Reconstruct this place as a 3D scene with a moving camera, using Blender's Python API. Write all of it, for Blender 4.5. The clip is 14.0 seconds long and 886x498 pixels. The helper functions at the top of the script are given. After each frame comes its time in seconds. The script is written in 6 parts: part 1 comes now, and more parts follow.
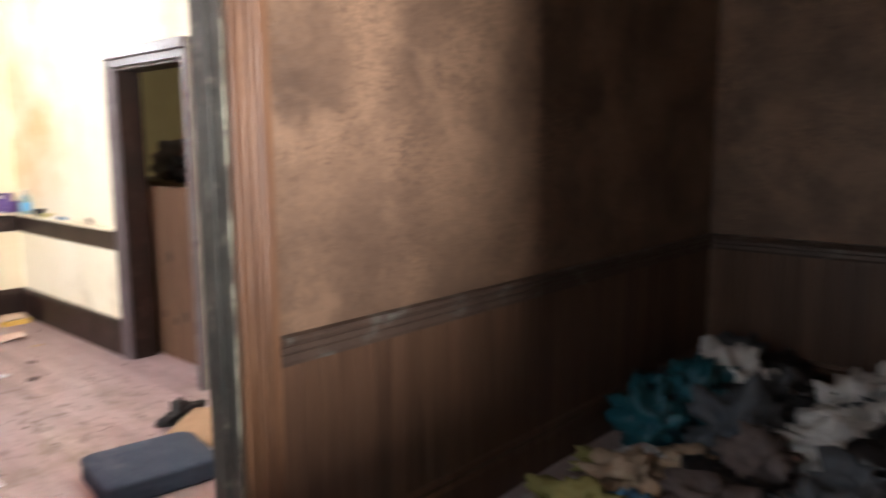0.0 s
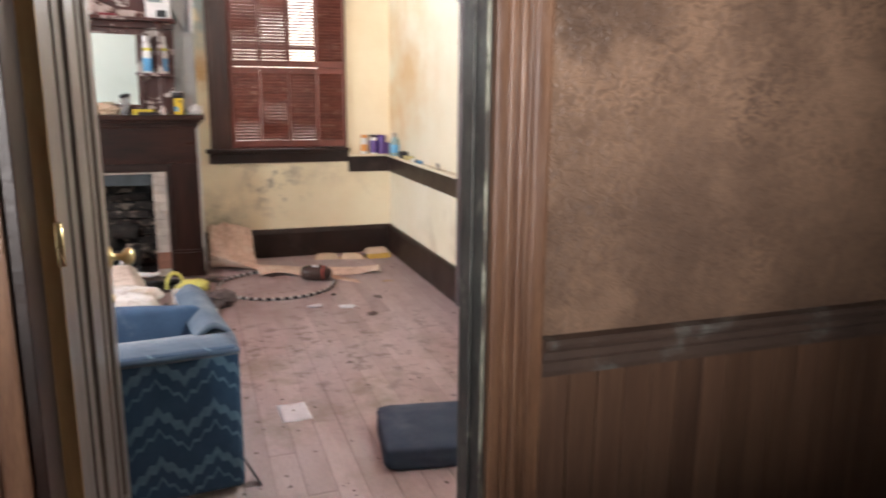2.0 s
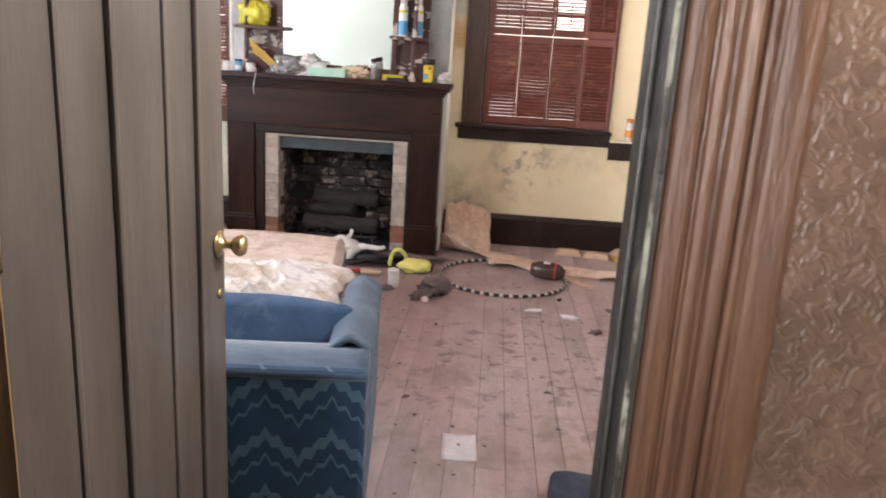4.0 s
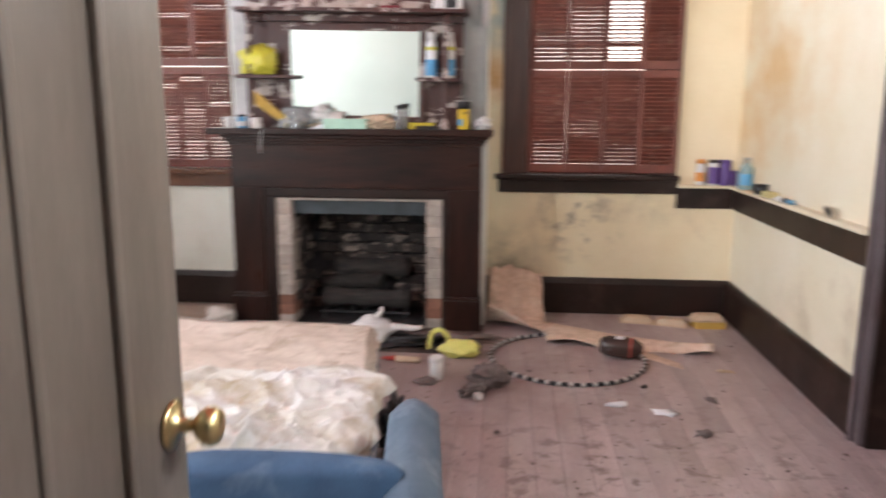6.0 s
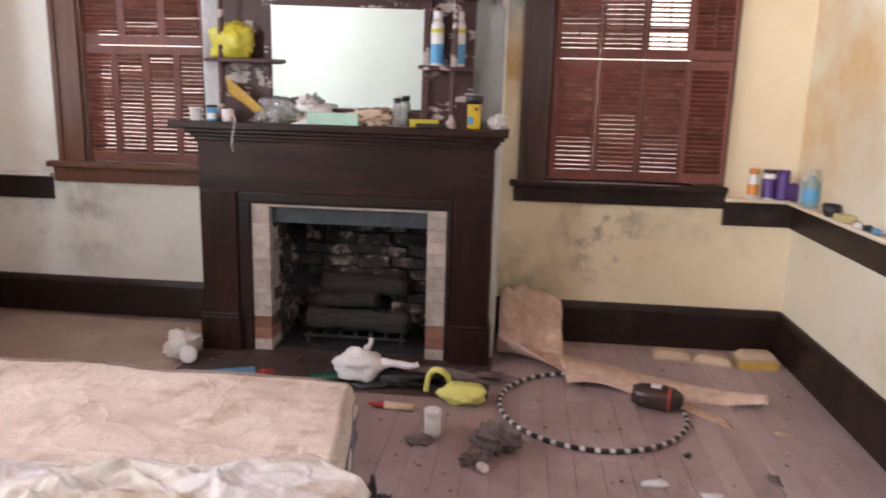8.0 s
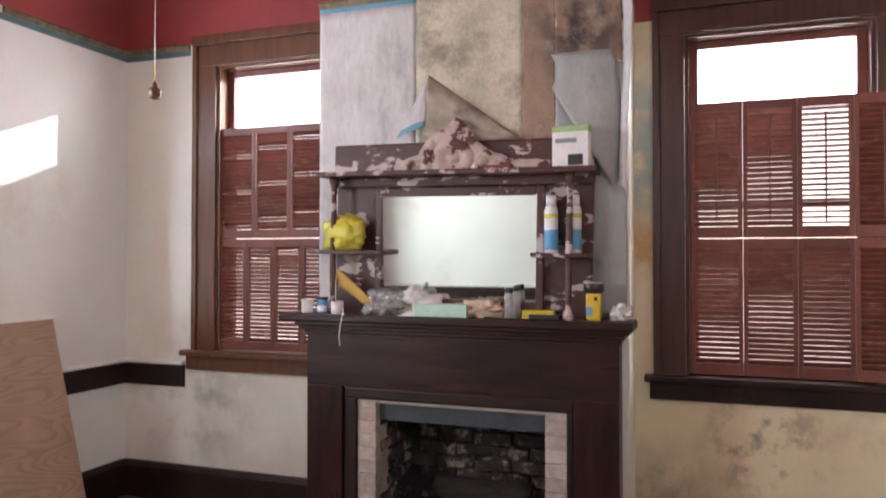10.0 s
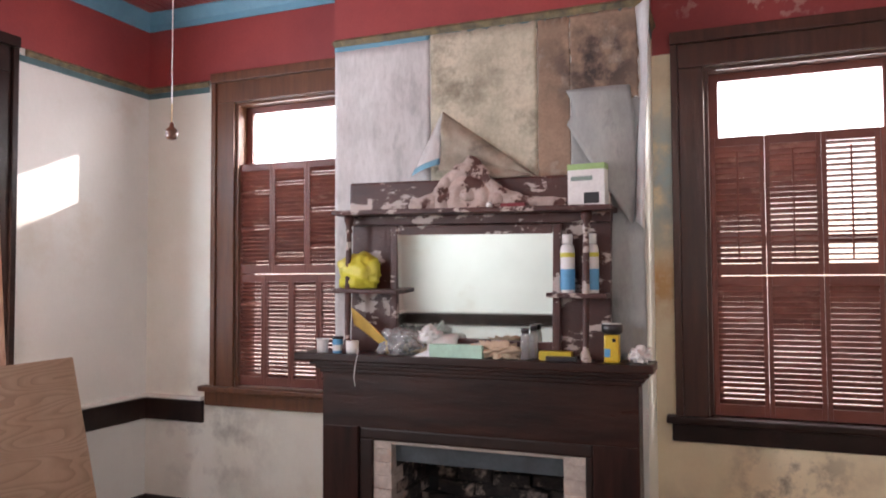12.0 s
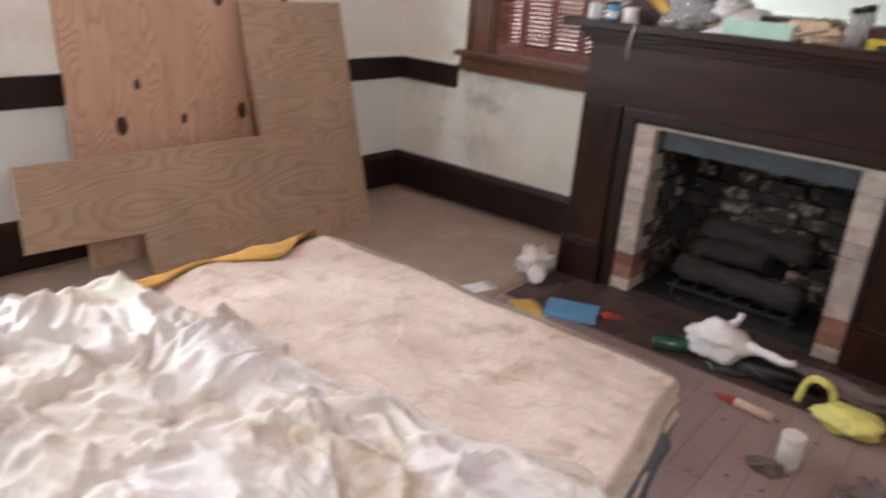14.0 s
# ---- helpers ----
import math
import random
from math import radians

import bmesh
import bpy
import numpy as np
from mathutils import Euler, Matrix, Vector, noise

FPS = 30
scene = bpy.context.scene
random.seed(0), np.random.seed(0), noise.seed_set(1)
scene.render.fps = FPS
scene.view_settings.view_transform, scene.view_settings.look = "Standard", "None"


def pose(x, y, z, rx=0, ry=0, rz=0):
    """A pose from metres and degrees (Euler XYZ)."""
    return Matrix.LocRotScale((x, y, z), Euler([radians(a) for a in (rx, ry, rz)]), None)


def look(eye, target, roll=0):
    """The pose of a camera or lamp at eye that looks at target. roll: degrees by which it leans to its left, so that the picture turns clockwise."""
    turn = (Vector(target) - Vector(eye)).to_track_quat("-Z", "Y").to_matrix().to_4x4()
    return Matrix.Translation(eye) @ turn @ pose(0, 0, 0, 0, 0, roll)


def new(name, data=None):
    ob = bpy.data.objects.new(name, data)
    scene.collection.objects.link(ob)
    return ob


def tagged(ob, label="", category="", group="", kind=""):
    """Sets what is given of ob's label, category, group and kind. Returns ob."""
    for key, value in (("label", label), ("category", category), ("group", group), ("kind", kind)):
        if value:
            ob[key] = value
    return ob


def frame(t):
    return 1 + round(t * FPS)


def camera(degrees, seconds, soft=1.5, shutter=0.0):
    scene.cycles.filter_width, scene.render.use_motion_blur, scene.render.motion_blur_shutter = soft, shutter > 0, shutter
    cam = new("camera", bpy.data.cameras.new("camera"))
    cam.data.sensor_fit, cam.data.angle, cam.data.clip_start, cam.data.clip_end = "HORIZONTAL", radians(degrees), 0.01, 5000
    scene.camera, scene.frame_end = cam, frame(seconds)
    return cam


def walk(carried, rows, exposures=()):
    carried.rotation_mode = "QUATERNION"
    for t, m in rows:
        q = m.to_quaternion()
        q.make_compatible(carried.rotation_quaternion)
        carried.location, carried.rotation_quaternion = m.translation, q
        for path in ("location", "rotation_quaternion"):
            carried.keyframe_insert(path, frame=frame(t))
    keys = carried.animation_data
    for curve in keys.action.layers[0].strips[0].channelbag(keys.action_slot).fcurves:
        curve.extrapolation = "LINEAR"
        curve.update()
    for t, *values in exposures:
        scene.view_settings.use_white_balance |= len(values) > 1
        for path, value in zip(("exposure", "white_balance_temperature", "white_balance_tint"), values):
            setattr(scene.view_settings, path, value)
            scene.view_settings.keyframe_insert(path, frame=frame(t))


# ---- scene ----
cam = camera(62.3, 14.0, soft=1.8, shutter=0.5)
PATH = [
    (0, (0.281, -6.353, 1.488), (1.753, -5.031, 1.199), -0.4),
    (0.5, (0.508, -6.337, 1.462), (1.508, -4.641, 1.114), 0.8),
    (1, (0.644, -6.306, 1.46), (1.462, -4.528, 1.048), 0.9),
    (1.5, (0.742, -6.142, 1.462), (1.527, -4.354, 1.032), 1.2),
    (2, (0.8, -6.018, 1.466), (1.432, -4.167, 1.049), 0.5),
    (2.5, (0.988, -5.852, 1.463), (1.153, -3.903, 1.043), 0.9),
    (3, (1.171, -5.69, 1.452), (1.183, -3.751, 0.96), 2.0),
    (3.5, (1.22, -5.452, 1.434), (1.232, -3.52, 0.92), 3.2),
    (3.7, (1.222, -5.401, 1.441), (1.189, -3.466, 0.934), 3.5),
    (5.8, (1.143, -4.632, 1.418), (0.776, -2.72, 0.961), 0.8),
    (6, (1.003, -4.482, 1.388), (0.83, -2.524, 1.021), 0.3),
    (6.5, (0.87, -4.217, 1.473), (1.022, -2.258, 1.097), -0.2),
    (7, (0.878, -4.13, 1.461), (1.118, -2.186, 1.056), -0.1),
    (7.5, (0.957, -3.908, 1.466), (1.016, -1.956, 1.035), 1.1),
    (8, (0.977, -3.738, 1.457), (0.774, -1.792, 1.042), 1.5),
    (8.5, (0.937, -3.52, 1.475), (0.576, -1.586, 1.118), 2.1),
    (9, (1.021, -3.389, 1.509), (0.505, -1.472, 1.264), 1.9),
    (9.2, (1.077, -3.37, 1.496), (0.502, -1.463, 1.317), 1.8),
    (11.3, (1.226, -3.302, 1.669), (0.527, -1.434, 1.815), -0.6),
    (11.5, (1.227, -3.298, 1.658), (0.522, -1.431, 1.802), -0.5),
    (12, (1.237, -3.264, 1.66), (0.499, -1.407, 1.741), -0.3),
    (12.5, (1.213, -3.236, 1.604), (0.44, -1.392, 1.59), 0.4),
    (13, (1.19, -3.219, 1.526), (0.318, -1.434, 1.297), 1.6),
    (13.5, (1.095, -3.183, 1.439), (0.135, -1.5, 0.944), 3.7),
    (14, (0.979, -3.146, 1.448), (-0.178, -1.679, 0.735), 4.6),
]
EXPOSURE = [(0, 0.76, 6650, 12), (0.5, 0.52, 6600, 12), (1.8, 0.25, 6550, 12), (2.5, 0.1, 6500, 12), (3, 0.2, 6500, 12), (3.7, 0.2, 6450, 13), (5.8, 0.05, 6400, 13), (7, -0.02, 6400, 14), (8, -0.12, 6450, 17), (9, -0.28, 6500, 19), (11.5, -0.42, 6500, 21), (12.5, -0.37, 6500, 21), (13.5, -0.22, 6400, 14), (14, -0.17, 6350, 13)]
walk(cam, [(t, look(e, g, r)) for t, e, g, r in PATH], EXPOSURE)

# ---- world, sun, light ----
world = bpy.data.worlds.new("sky")
scene.world = world
world.use_nodes = True
wn = world.node_tree.nodes
sky = wn.new("ShaderNodeTexSky")
sky.sky_type, sky.sun_disc = "NISHITA", False
sky.sun_elevation, sky.sun_rotation = radians(16), radians(62)
wn["Background"].inputs[1].default_value = 0.15
world.node_tree.links.new(sky.outputs[0], wn["Background"].inputs[0])


def lamp(name, kind, m, energy, colour, size=(1, 1)):
    data = bpy.data.lights.new(name, kind)
    data.energy, data.color = energy, colour
    if kind == "AREA":
        data.shape, data.size, data.size_y = "RECTANGLE", size[0], size[1]
    ob = new(name, data)
    ob.matrix_world = m
    return ob


SUN_WAY = (-0.765, -0.575, -0.26)
sun = lamp("sun", "SUN", look((0, 0, 0), SUN_WAY), 5.0, (1.0, 0.93, 0.82))
sun.data.angle = radians(0.6)
# daylight in the openings
lamp("daylight_side_window", "AREA", pose(-2.60, -0.9625, 1.9, 0, -90, 0), 225, (0.83, 0.93, 1.0), (1.8, 0.75))
lamp("daylight_window_left", "AREA", pose(-1.335, 0.76, 2.60, -90, 0, 0), 20, (0.94, 0.98, 1.0), (0.80, 0.40))
lamp("daylight_louvres_left", "AREA", pose(-1.335, 0.76, 1.70, -90, 0, 0), 9, (1.0, 0.84, 0.76), (0.80, 1.39))
lamp("daylight_window_right", "AREA", pose(1.54, 0.76, 2.55, -90, 0, 0), 20, (0.94, 0.98, 1.0), (0.82, 0.36))
lamp("daylight_louvres_right", "AREA", pose(1.54, 0.76, 1.68, -90, 0, 0), 9, (1.0, 0.84, 0.76), (0.82, 1.36))
# weak hall fill in an added, unseen opening, lifts the door casing
lamp("fill_hall_unseen", "AREA", pose(-0.97, -5.65, 1.75, 0, -90, 0), 13, (0.96, 0.97, 1.0), (1.7, 0.9))
# added lamp behind the hall; the back-wall opening cuts its beam to a patch
lamp("hall_beam_lamp", "AREA", look((-1.35, -11.0, 1.45), (-0.27, -8.3, 1.6)), 700, (1.0, 0.96, 0.94), (0.6, 0.8))
# room fill through an added left-wall opening that stays out of view
lamp("fill_left_unseen", "AREA", pose(-2.60, -3.10, 1.9, 0, -90, 0), 140, (0.95, 0.98, 1.0), (1.8, 1.0))
# fill from an added, unseen right-hand opening, brightens door face and near floor
lamp("fill_right_unseen", "AREA", pose(2.68, -3.35, 2.45, 0, 90, 0), 78, (0.93, 0.97, 1.0), (0.68, 1.1))
# faint fill added for the side room, set in a wall out of view
lamp("fill_side_room", "AREA", pose(4.2, -2.56, 1.8, 90, 0, 0), 5, (1.0, 0.97, 0.9), (0.8, 1.2))

# ---- materials ----
MATS = {}


def surf(name, a, b=None, scale=6.0, rough=0.6, bump=0.15, stretch=(1, 1, 1), metal=0.0, fine=60.0, stain=None, amount=0.35,
         jitter=0.0, stain_scale=2.2, sheen=0.0, spec=0.5, edge=(0.56, 0.72)):
    """A painted, wooden or woven surface: two tones, a fine grain, stains of their own shape, relief."""
    m = bpy.data.materials.new(name)
    m.use_nodes = True
    nt = m.node_tree
    N, L = nt.nodes, nt.links
    bs = N["Principled BSDF"]
    bs.inputs["Roughness"].default_value = rough
    bs.inputs["Metallic"].default_value = metal
    bs.inputs["Specular IOR Level"].default_value = spec
    bs.inputs["Sheen Weight"].default_value = sheen
    b = b or tuple(c * 0.75 for c in a)
    geo = N.new("ShaderNodeNewGeometry")
    mp = N.new("ShaderNodeMapping")
    mp.inputs["Scale"].default_value = stretch
    L.new(geo.outputs["Position"], mp.inputs[0])
    vec = mp.outputs[0]
    if jitter:
        info = N.new("ShaderNodeObjectInfo")
        sh = N.new("ShaderNodeVectorMath")
        sh.operation = "ADD"
        mul = N.new("ShaderNodeMath")
        mul.operation = "MULTIPLY"
        mul.inputs[1].default_value = 37.0
        L.new(info.outputs["Random"], mul.inputs[0])
        L.new(vec, sh.inputs[0])
        L.new(mul.outputs[0], sh.inputs[1])
        vec = sh.outputs[0]

    def tex(s, detail=6.0, r=0.6):
        n = N.new("ShaderNodeTexNoise")
        n.inputs["Scale"].default_value, n.inputs["Detail"].default_value, n.inputs["Roughness"].default_value = s, detail, r
        L.new(vec, n.inputs["Vector"])
        return n.outputs["Fac"]

    def ramp(src, lo, hi):
        r = N.new("ShaderNodeMapRange")
        r.inputs[1].default_value, r.inputs[2].default_value = lo, hi
        L.new(src, r.inputs[0])
        return r.outputs[0]

    def mix(fac, c1, c2):
        x = N.new("ShaderNodeMix")
        x.data_type = "RGBA"
        for i, c in ((6, c1), (7, c2)):
            if isinstance(c, tuple):
                x.inputs[i].default_value = (*c, 1)
            else:
                L.new(c, x.inputs[i])
        if isinstance(fac, float):
            x.inputs[0].default_value = fac
        else:
            L.new(fac, x.inputs[0])
        return x.outputs[2]

    big, small = tex(scale), tex(fine, 4.0, 0.7)
    col = mix(ramp(big, 0.35, 0.68), a, b)
    dark = tuple(c * 0.72 for c in b)
    f2 = N.new("ShaderNodeMath")
    f2.operation = "MULTIPLY"
    f2.inputs[1].default_value = amount
    L.new(ramp(small, 0.42, 0.75), f2.inputs[0])
    col = mix(f2.outputs[0], col, dark)
    if stain:
        col = mix(ramp(tex(stain_scale, 8.0, 0.65), *edge), col, stain)
    if jitter:
        hs = N.new("ShaderNodeHueSaturation")
        v = N.new("ShaderNodeMapRange")
        v.inputs[3].default_value, v.inputs[4].default_value = 1 - jitter, 1 + jitter
        L.new(info.outputs["Random"], v.inputs[0])
        L.new(v.outputs[0], hs.inputs["Value"])
        L.new(col, hs.inputs["Color"])
        col = hs.outputs[0]
    L.new(col, bs.inputs["Base Color"])
    rr = N.new("ShaderNodeMapRange")
    rr.inputs[3].default_value, rr.inputs[4].default_value = max(0.05, rough - 0.12), min(1, rough + 0.15)
    L.new(big, rr.inputs[0])
    L.new(rr.outputs[0], bs.inputs["Roughness"])
    if bump:
        bp = N.new("ShaderNodeBump")
        bp.inputs["Strength"].default_value, bp.inputs["Distance"].default_value = bump, 0.01
        L.new(small, bp.inputs["Height"])
        b2 = N.new("ShaderNodeBump")
        b2.inputs["Strength"].default_value, b2.inputs["Distance"].default_value = bump, 0.03
        L.new(big, b2.inputs["Height"])
        L.new(bp.outputs[0], b2.inputs["Normal"])
        L.new(b2.outputs[0], bs.inputs["Normal"])
    MATS[name] = m
    return m


def glassy(name, colour, rough=0.05, trans=1.0):
    m = bpy.data.materials.new(name)
    m.use_nodes = True
    bs = m.node_tree.nodes["Principled BSDF"]
    bs.inputs["Base Color"].default_value = (*colour, 1)
    bs.inputs["Roughness"].default_value = rough
    bs.inputs["Transmission Weight"].default_value = trans
    return m


M_cream = surf("cream_wall_paint", (0.79, 0.745, 0.60), (0.73, 0.665, 0.49), 1.6, 0.55, 0.08, stain=(0.50, 0.43, 0.30), stain_scale=1.1, amount=0.12, fine=40)
M_cream_b = surf("cream_wall_paint_sooted", (0.80, 0.72, 0.52), (0.72, 0.62, 0.41), 1.6, 0.55, 0.08, stain=(0.50, 0.43, 0.30), stain_scale=1.1, amount=0.12, fine=40)
M_white = surf("pale_wall_paint", (0.78, 0.81, 0.77), (0.70, 0.73, 0.69), 1.4, 0.42, 0.06, stain=(0.62, 0.60, 0.52), stain_scale=1.3, amount=0.1, fine=40)
M_white_b = surf("pale_wall_paint_smoked", (0.78, 0.80, 0.73), (0.68, 0.69, 0.60), 1.4, 0.42, 0.06, stain=(0.62, 0.60, 0.52), stain_scale=1.3, amount=0.1, fine=40)
M_red = surf("red_frieze_paint", (0.33, 0.060, 0.055), (0.25, 0.042, 0.045), 2.0, 0.45, 0.1, amount=0.25)
M_redc = surf("red_ceiling_paint", (0.42, 0.085, 0.06), (0.34, 0.06, 0.05), 2.0, 0.4, 0.05, amount=0.15)
M_blue_trim = surf("blue_crown_paint", (0.16, 0.38, 0.50), (0.12, 0.31, 0.42), 4, 0.4, 0.05, amount=0.2)
M_teal = surf("teal_band_paint", (0.055, 0.12, 0.13), (0.10, 0.20, 0.22), 9, 0.5, 0.1)
M_gilt = surf("gilt_moulding", (0.24, 0.19, 0.09), (0.07, 0.065, 0.045), 14, 0.45, 0.4, fine=90)
M_dark = surf("dark_stained_trim", (0.026, 0.013, 0.0095), (0.013, 0.0075, 0.0062), 5, 0.38, 0.12, stretch=(1, 1, 1), amount=0.3, stain=(0.05, 0.030, 0.024), stain_scale=4, spec=0.3)
M_brown = surf("brown_stained_wood", (0.15, 0.060, 0.026), (0.085, 0.034, 0.017), 5, 0.36, 0.12, stretch=(6, 6, 0.5), amount=0.4)
M_casing = surf("door_casing_wood", (0.245, 0.130, 0.072), (0.105, 0.052, 0.031), 3, 0.34, 0.25, stretch=(6, 6, 0.6), amount=0.6, stain=(0.075, 0.036, 0.022), stain_scale=2.2)
M_mantel = surf("mahogany_mantel", (0.042, 0.0168, 0.0115), (0.011, 0.0055, 0.0046), 3, 0.30, 0.14, spec=0.25, stretch=(0.6, 5, 4), amount=0.35, stain=(0.045, 0.017, 0.011), stain_scale=2.5)
M_mantel_v = surf("mahogany_upright", (0.040, 0.0160, 0.0110), (0.010, 0.0053, 0.0045), 3, 0.30, 0.14, spec=0.25, stretch=(5, 5, 0.6), amount=0.35)
M_over = surf("flaking_overmantel", (0.072, 0.021, 0.015), (0.038, 0.013, 0.011), 5, 0.38, 0.3, stretch=(0.8, 1, 1.6), stain=(0.46, 0.39, 0.35), stain_scale=6.0, amount=0.4, edge=(0.548, 0.566))
M_carve = surf("carved_plaster_worn", (0.52, 0.43, 0.38), (0.38, 0.29, 0.25), 9, 0.7, 0.4, stain=(0.085, 0.034, 0.026), stain_scale=9, amount=0.35, edge=(0.540, 0.565))
M_shutter = surf("oxblood_shutter_paint", (0.190, 0.060, 0.042), (0.125, 0.038, 0.028), 7, 0.42, 0.08, amount=0.25, jitter=0.12)
# paler copy of the shutter red: sun on the slats put into the colour
M_slat = surf("sunlit_red_slat_paint", (0.23, 0.083, 0.060), (0.15, 0.050, 0.038), 7, 0.38, 0.08, amount=0.3, jitter=0.12, stain=(0.34, 0.20, 0.16), stain_scale=9)
M_floor = surf("dusty_floorboards", (0.59, 0.50, 0.50), (0.44, 0.355, 0.35), 2.6, 0.5, 0.12, stretch=(2.2, 0.5, 1), amount=0.45, stain=(0.60, 0.53, 0.51), stain_scale=1.6, jitter=0.09, fine=45)
M_grey_door = surf("grey_door_paint", (0.175, 0.145, 0.120), (0.11, 0.088, 0.071), 3, 0.34, 0.08, stretch=(3, 3, 0.5), amount=0.3)
M_raw_edge = surf("bare_door_edge", (0.50, 0.31, 0.12), (0.36, 0.21, 0.08), 6, 0.6, 0.2, stretch=(6, 6, 0.6))
M_green_edge = surf("grey_green_jamb_paint", (0.050, 0.052, 0.046), (0.03, 0.03, 0.028), 8, 0.45, 0.3, amount=0.4, stain=(0.20, 0.19, 0.16), stain_scale=14)
M_paper = surf("embossed_brown_wallcover", (0.215, 0.135, 0.090), (0.085, 0.052, 0.036), 2.0, 0.43, 0.2, amount=0.5, fine=34, stain=(0.30, 0.19, 0.125), stain_scale=2.4, edge=(0.50, 0.72))
M_wains = surf("wainscot_boards", (0.150, 0.084, 0.052), (0.085, 0.046, 0.030), 3, 0.36, 0.12, stretch=(9, 9, 0.5), amount=0.4, jitter=0.22)
M_rail_hall = surf("dusty_hall_rail", (0.10, 0.066, 0.050), (0.06, 0.040, 0.032), 8, 0.45, 0.2, amount=0.4, stain=(0.20, 0.20, 0.18), stain_scale=7)
M_lav = surf("grey_lavender_casing", (0.135, 0.115, 0.125), (0.075, 0.055, 0.058), 4, 0.28, 0.06, spec=0.7)
M_brass = surf("worn_brass", (0.80, 0.68, 0.36), (0.62, 0.50, 0.25), 20, 0.28, 0.05, metal=1.0)
M_stone = surf("painted_brick_slips", (0.52, 0.46, 0.40), (0.30, 0.26, 0.225), 7, 0.75, 0.6, stain=(0.50, 0.37, 0.28), stain_scale=9, jitter=0.12, amount=0.5, fine=34)
M_brick = surf("bare_red_brick", (0.30, 0.14, 0.09), (0.20, 0.10, 0.07), 14, 0.8, 0.5, jitter=0.2)
M_soot = surf("sooty_brick", (0.070, 0.054, 0.047), (0.004, 0.004, 0.005), 6, 0.9, 1.0, amount=0.6, jitter=0.35, stain=(0.34, 0.27, 0.225), stain_scale=9, edge=(0.53, 0.62))
M_black = surf("soot_black", (0.022, 0.022, 0.024), (0.012, 0.012, 0.013), 8, 0.7, 0.3)
M_damper = surf("blue_grey_iron_plate", (0.055, 0.075, 0.085), (0.03, 0.04, 0.045), 7, 0.5, 0.2, amount=0.4)
M_log = surf("charred_log", (0.050, 0.042, 0.036), (0.022, 0.020, 0.020), 10, 0.8, 0.7, stretch=(0.6, 4, 4))
M_ply = surf("weathered_plywood", (0.45, 0.325, 0.225), (0.37, 0.26, 0.17), 3, 0.6, 0.1, stretch=(1, 1, 1), amount=0.2)
M_ply2 = surf("pink_plywood", (0.64, 0.43, 0.30), (0.55, 0.35, 0.235), 3, 0.6, 0.1, amount=0.25, stretch=(4, 4, 0.7), stain=(0.50, 0.30, 0.20), stain_scale=2)
M_blue = surf("blue_upholstery", (0.045, 0.095, 0.160), (0.032, 0.068, 0.12), 9, 0.8, 0.3, fine=180, sheen=0.35, stain=(0.11, 0.15, 0.19), stain_scale=3.5)
M_bluetop = surf("dusty_blue_leather", (0.095, 0.14, 0.19), (0.06, 0.10, 0.15), 5, 0.5, 0.2, fine=90, stain=(0.22, 0.27, 0.32), stain_scale=4)
M_matt = surf("stained_mattress_ticking", (0.68, 0.595, 0.51), (0.50, 0.415, 0.335), 2.8, 0.85, 0.3, stretch=(1.3, 0.9, 1), fine=60, stain=(0.38, 0.30, 0.22), stain_scale=8.0, amount=0.4, edge=(0.51, 0.70))
# the tan stain is soiling plus yellow-brown fold shadow painted in
M_sheet = surf("soiled_and_shadowed_sheet", (0.70, 0.71, 0.70), (0.56, 0.54, 0.46), 3.2, 0.85, 0.3, fine=70, amount=0.2, stain=(0.42, 0.35, 0.24), stain_scale=4.2, edge=(0.50, 0.66))
M_foam = surf("yellow_foam", (0.60, 0.36, 0.09), (0.48, 0.28, 0.07), 12, 0.9, 0.5, fine=90)
M_ground = surf("dry_lawn", (0.13, 0.13, 0.06), (0.09, 0.08, 0.045), 0.8, 0.95, 0.5, fine=20)
M_plaster = surf("hall_ceiling_plaster", (0.30, 0.26, 0.22), (0.2, 0.17, 0.14), 1.5, 0.8, 0.1)
M_glass = glassy("window_glass", (1, 1, 1), 0.02)
M_mirror = surf("silvered_mirror", (0.72, 0.79, 0.75), (0.71, 0.78, 0.74), 3, 0.03, 0.0, metal=1.0, amount=0.02)
M_mirror.node_tree.nodes["Principled BSDF"].inputs["Roughness"].default_value = 0.03
for lk in list(M_mirror.node_tree.links):
    if lk.to_socket.name == "Roughness":
        M_mirror.node_tree.links.remove(lk)



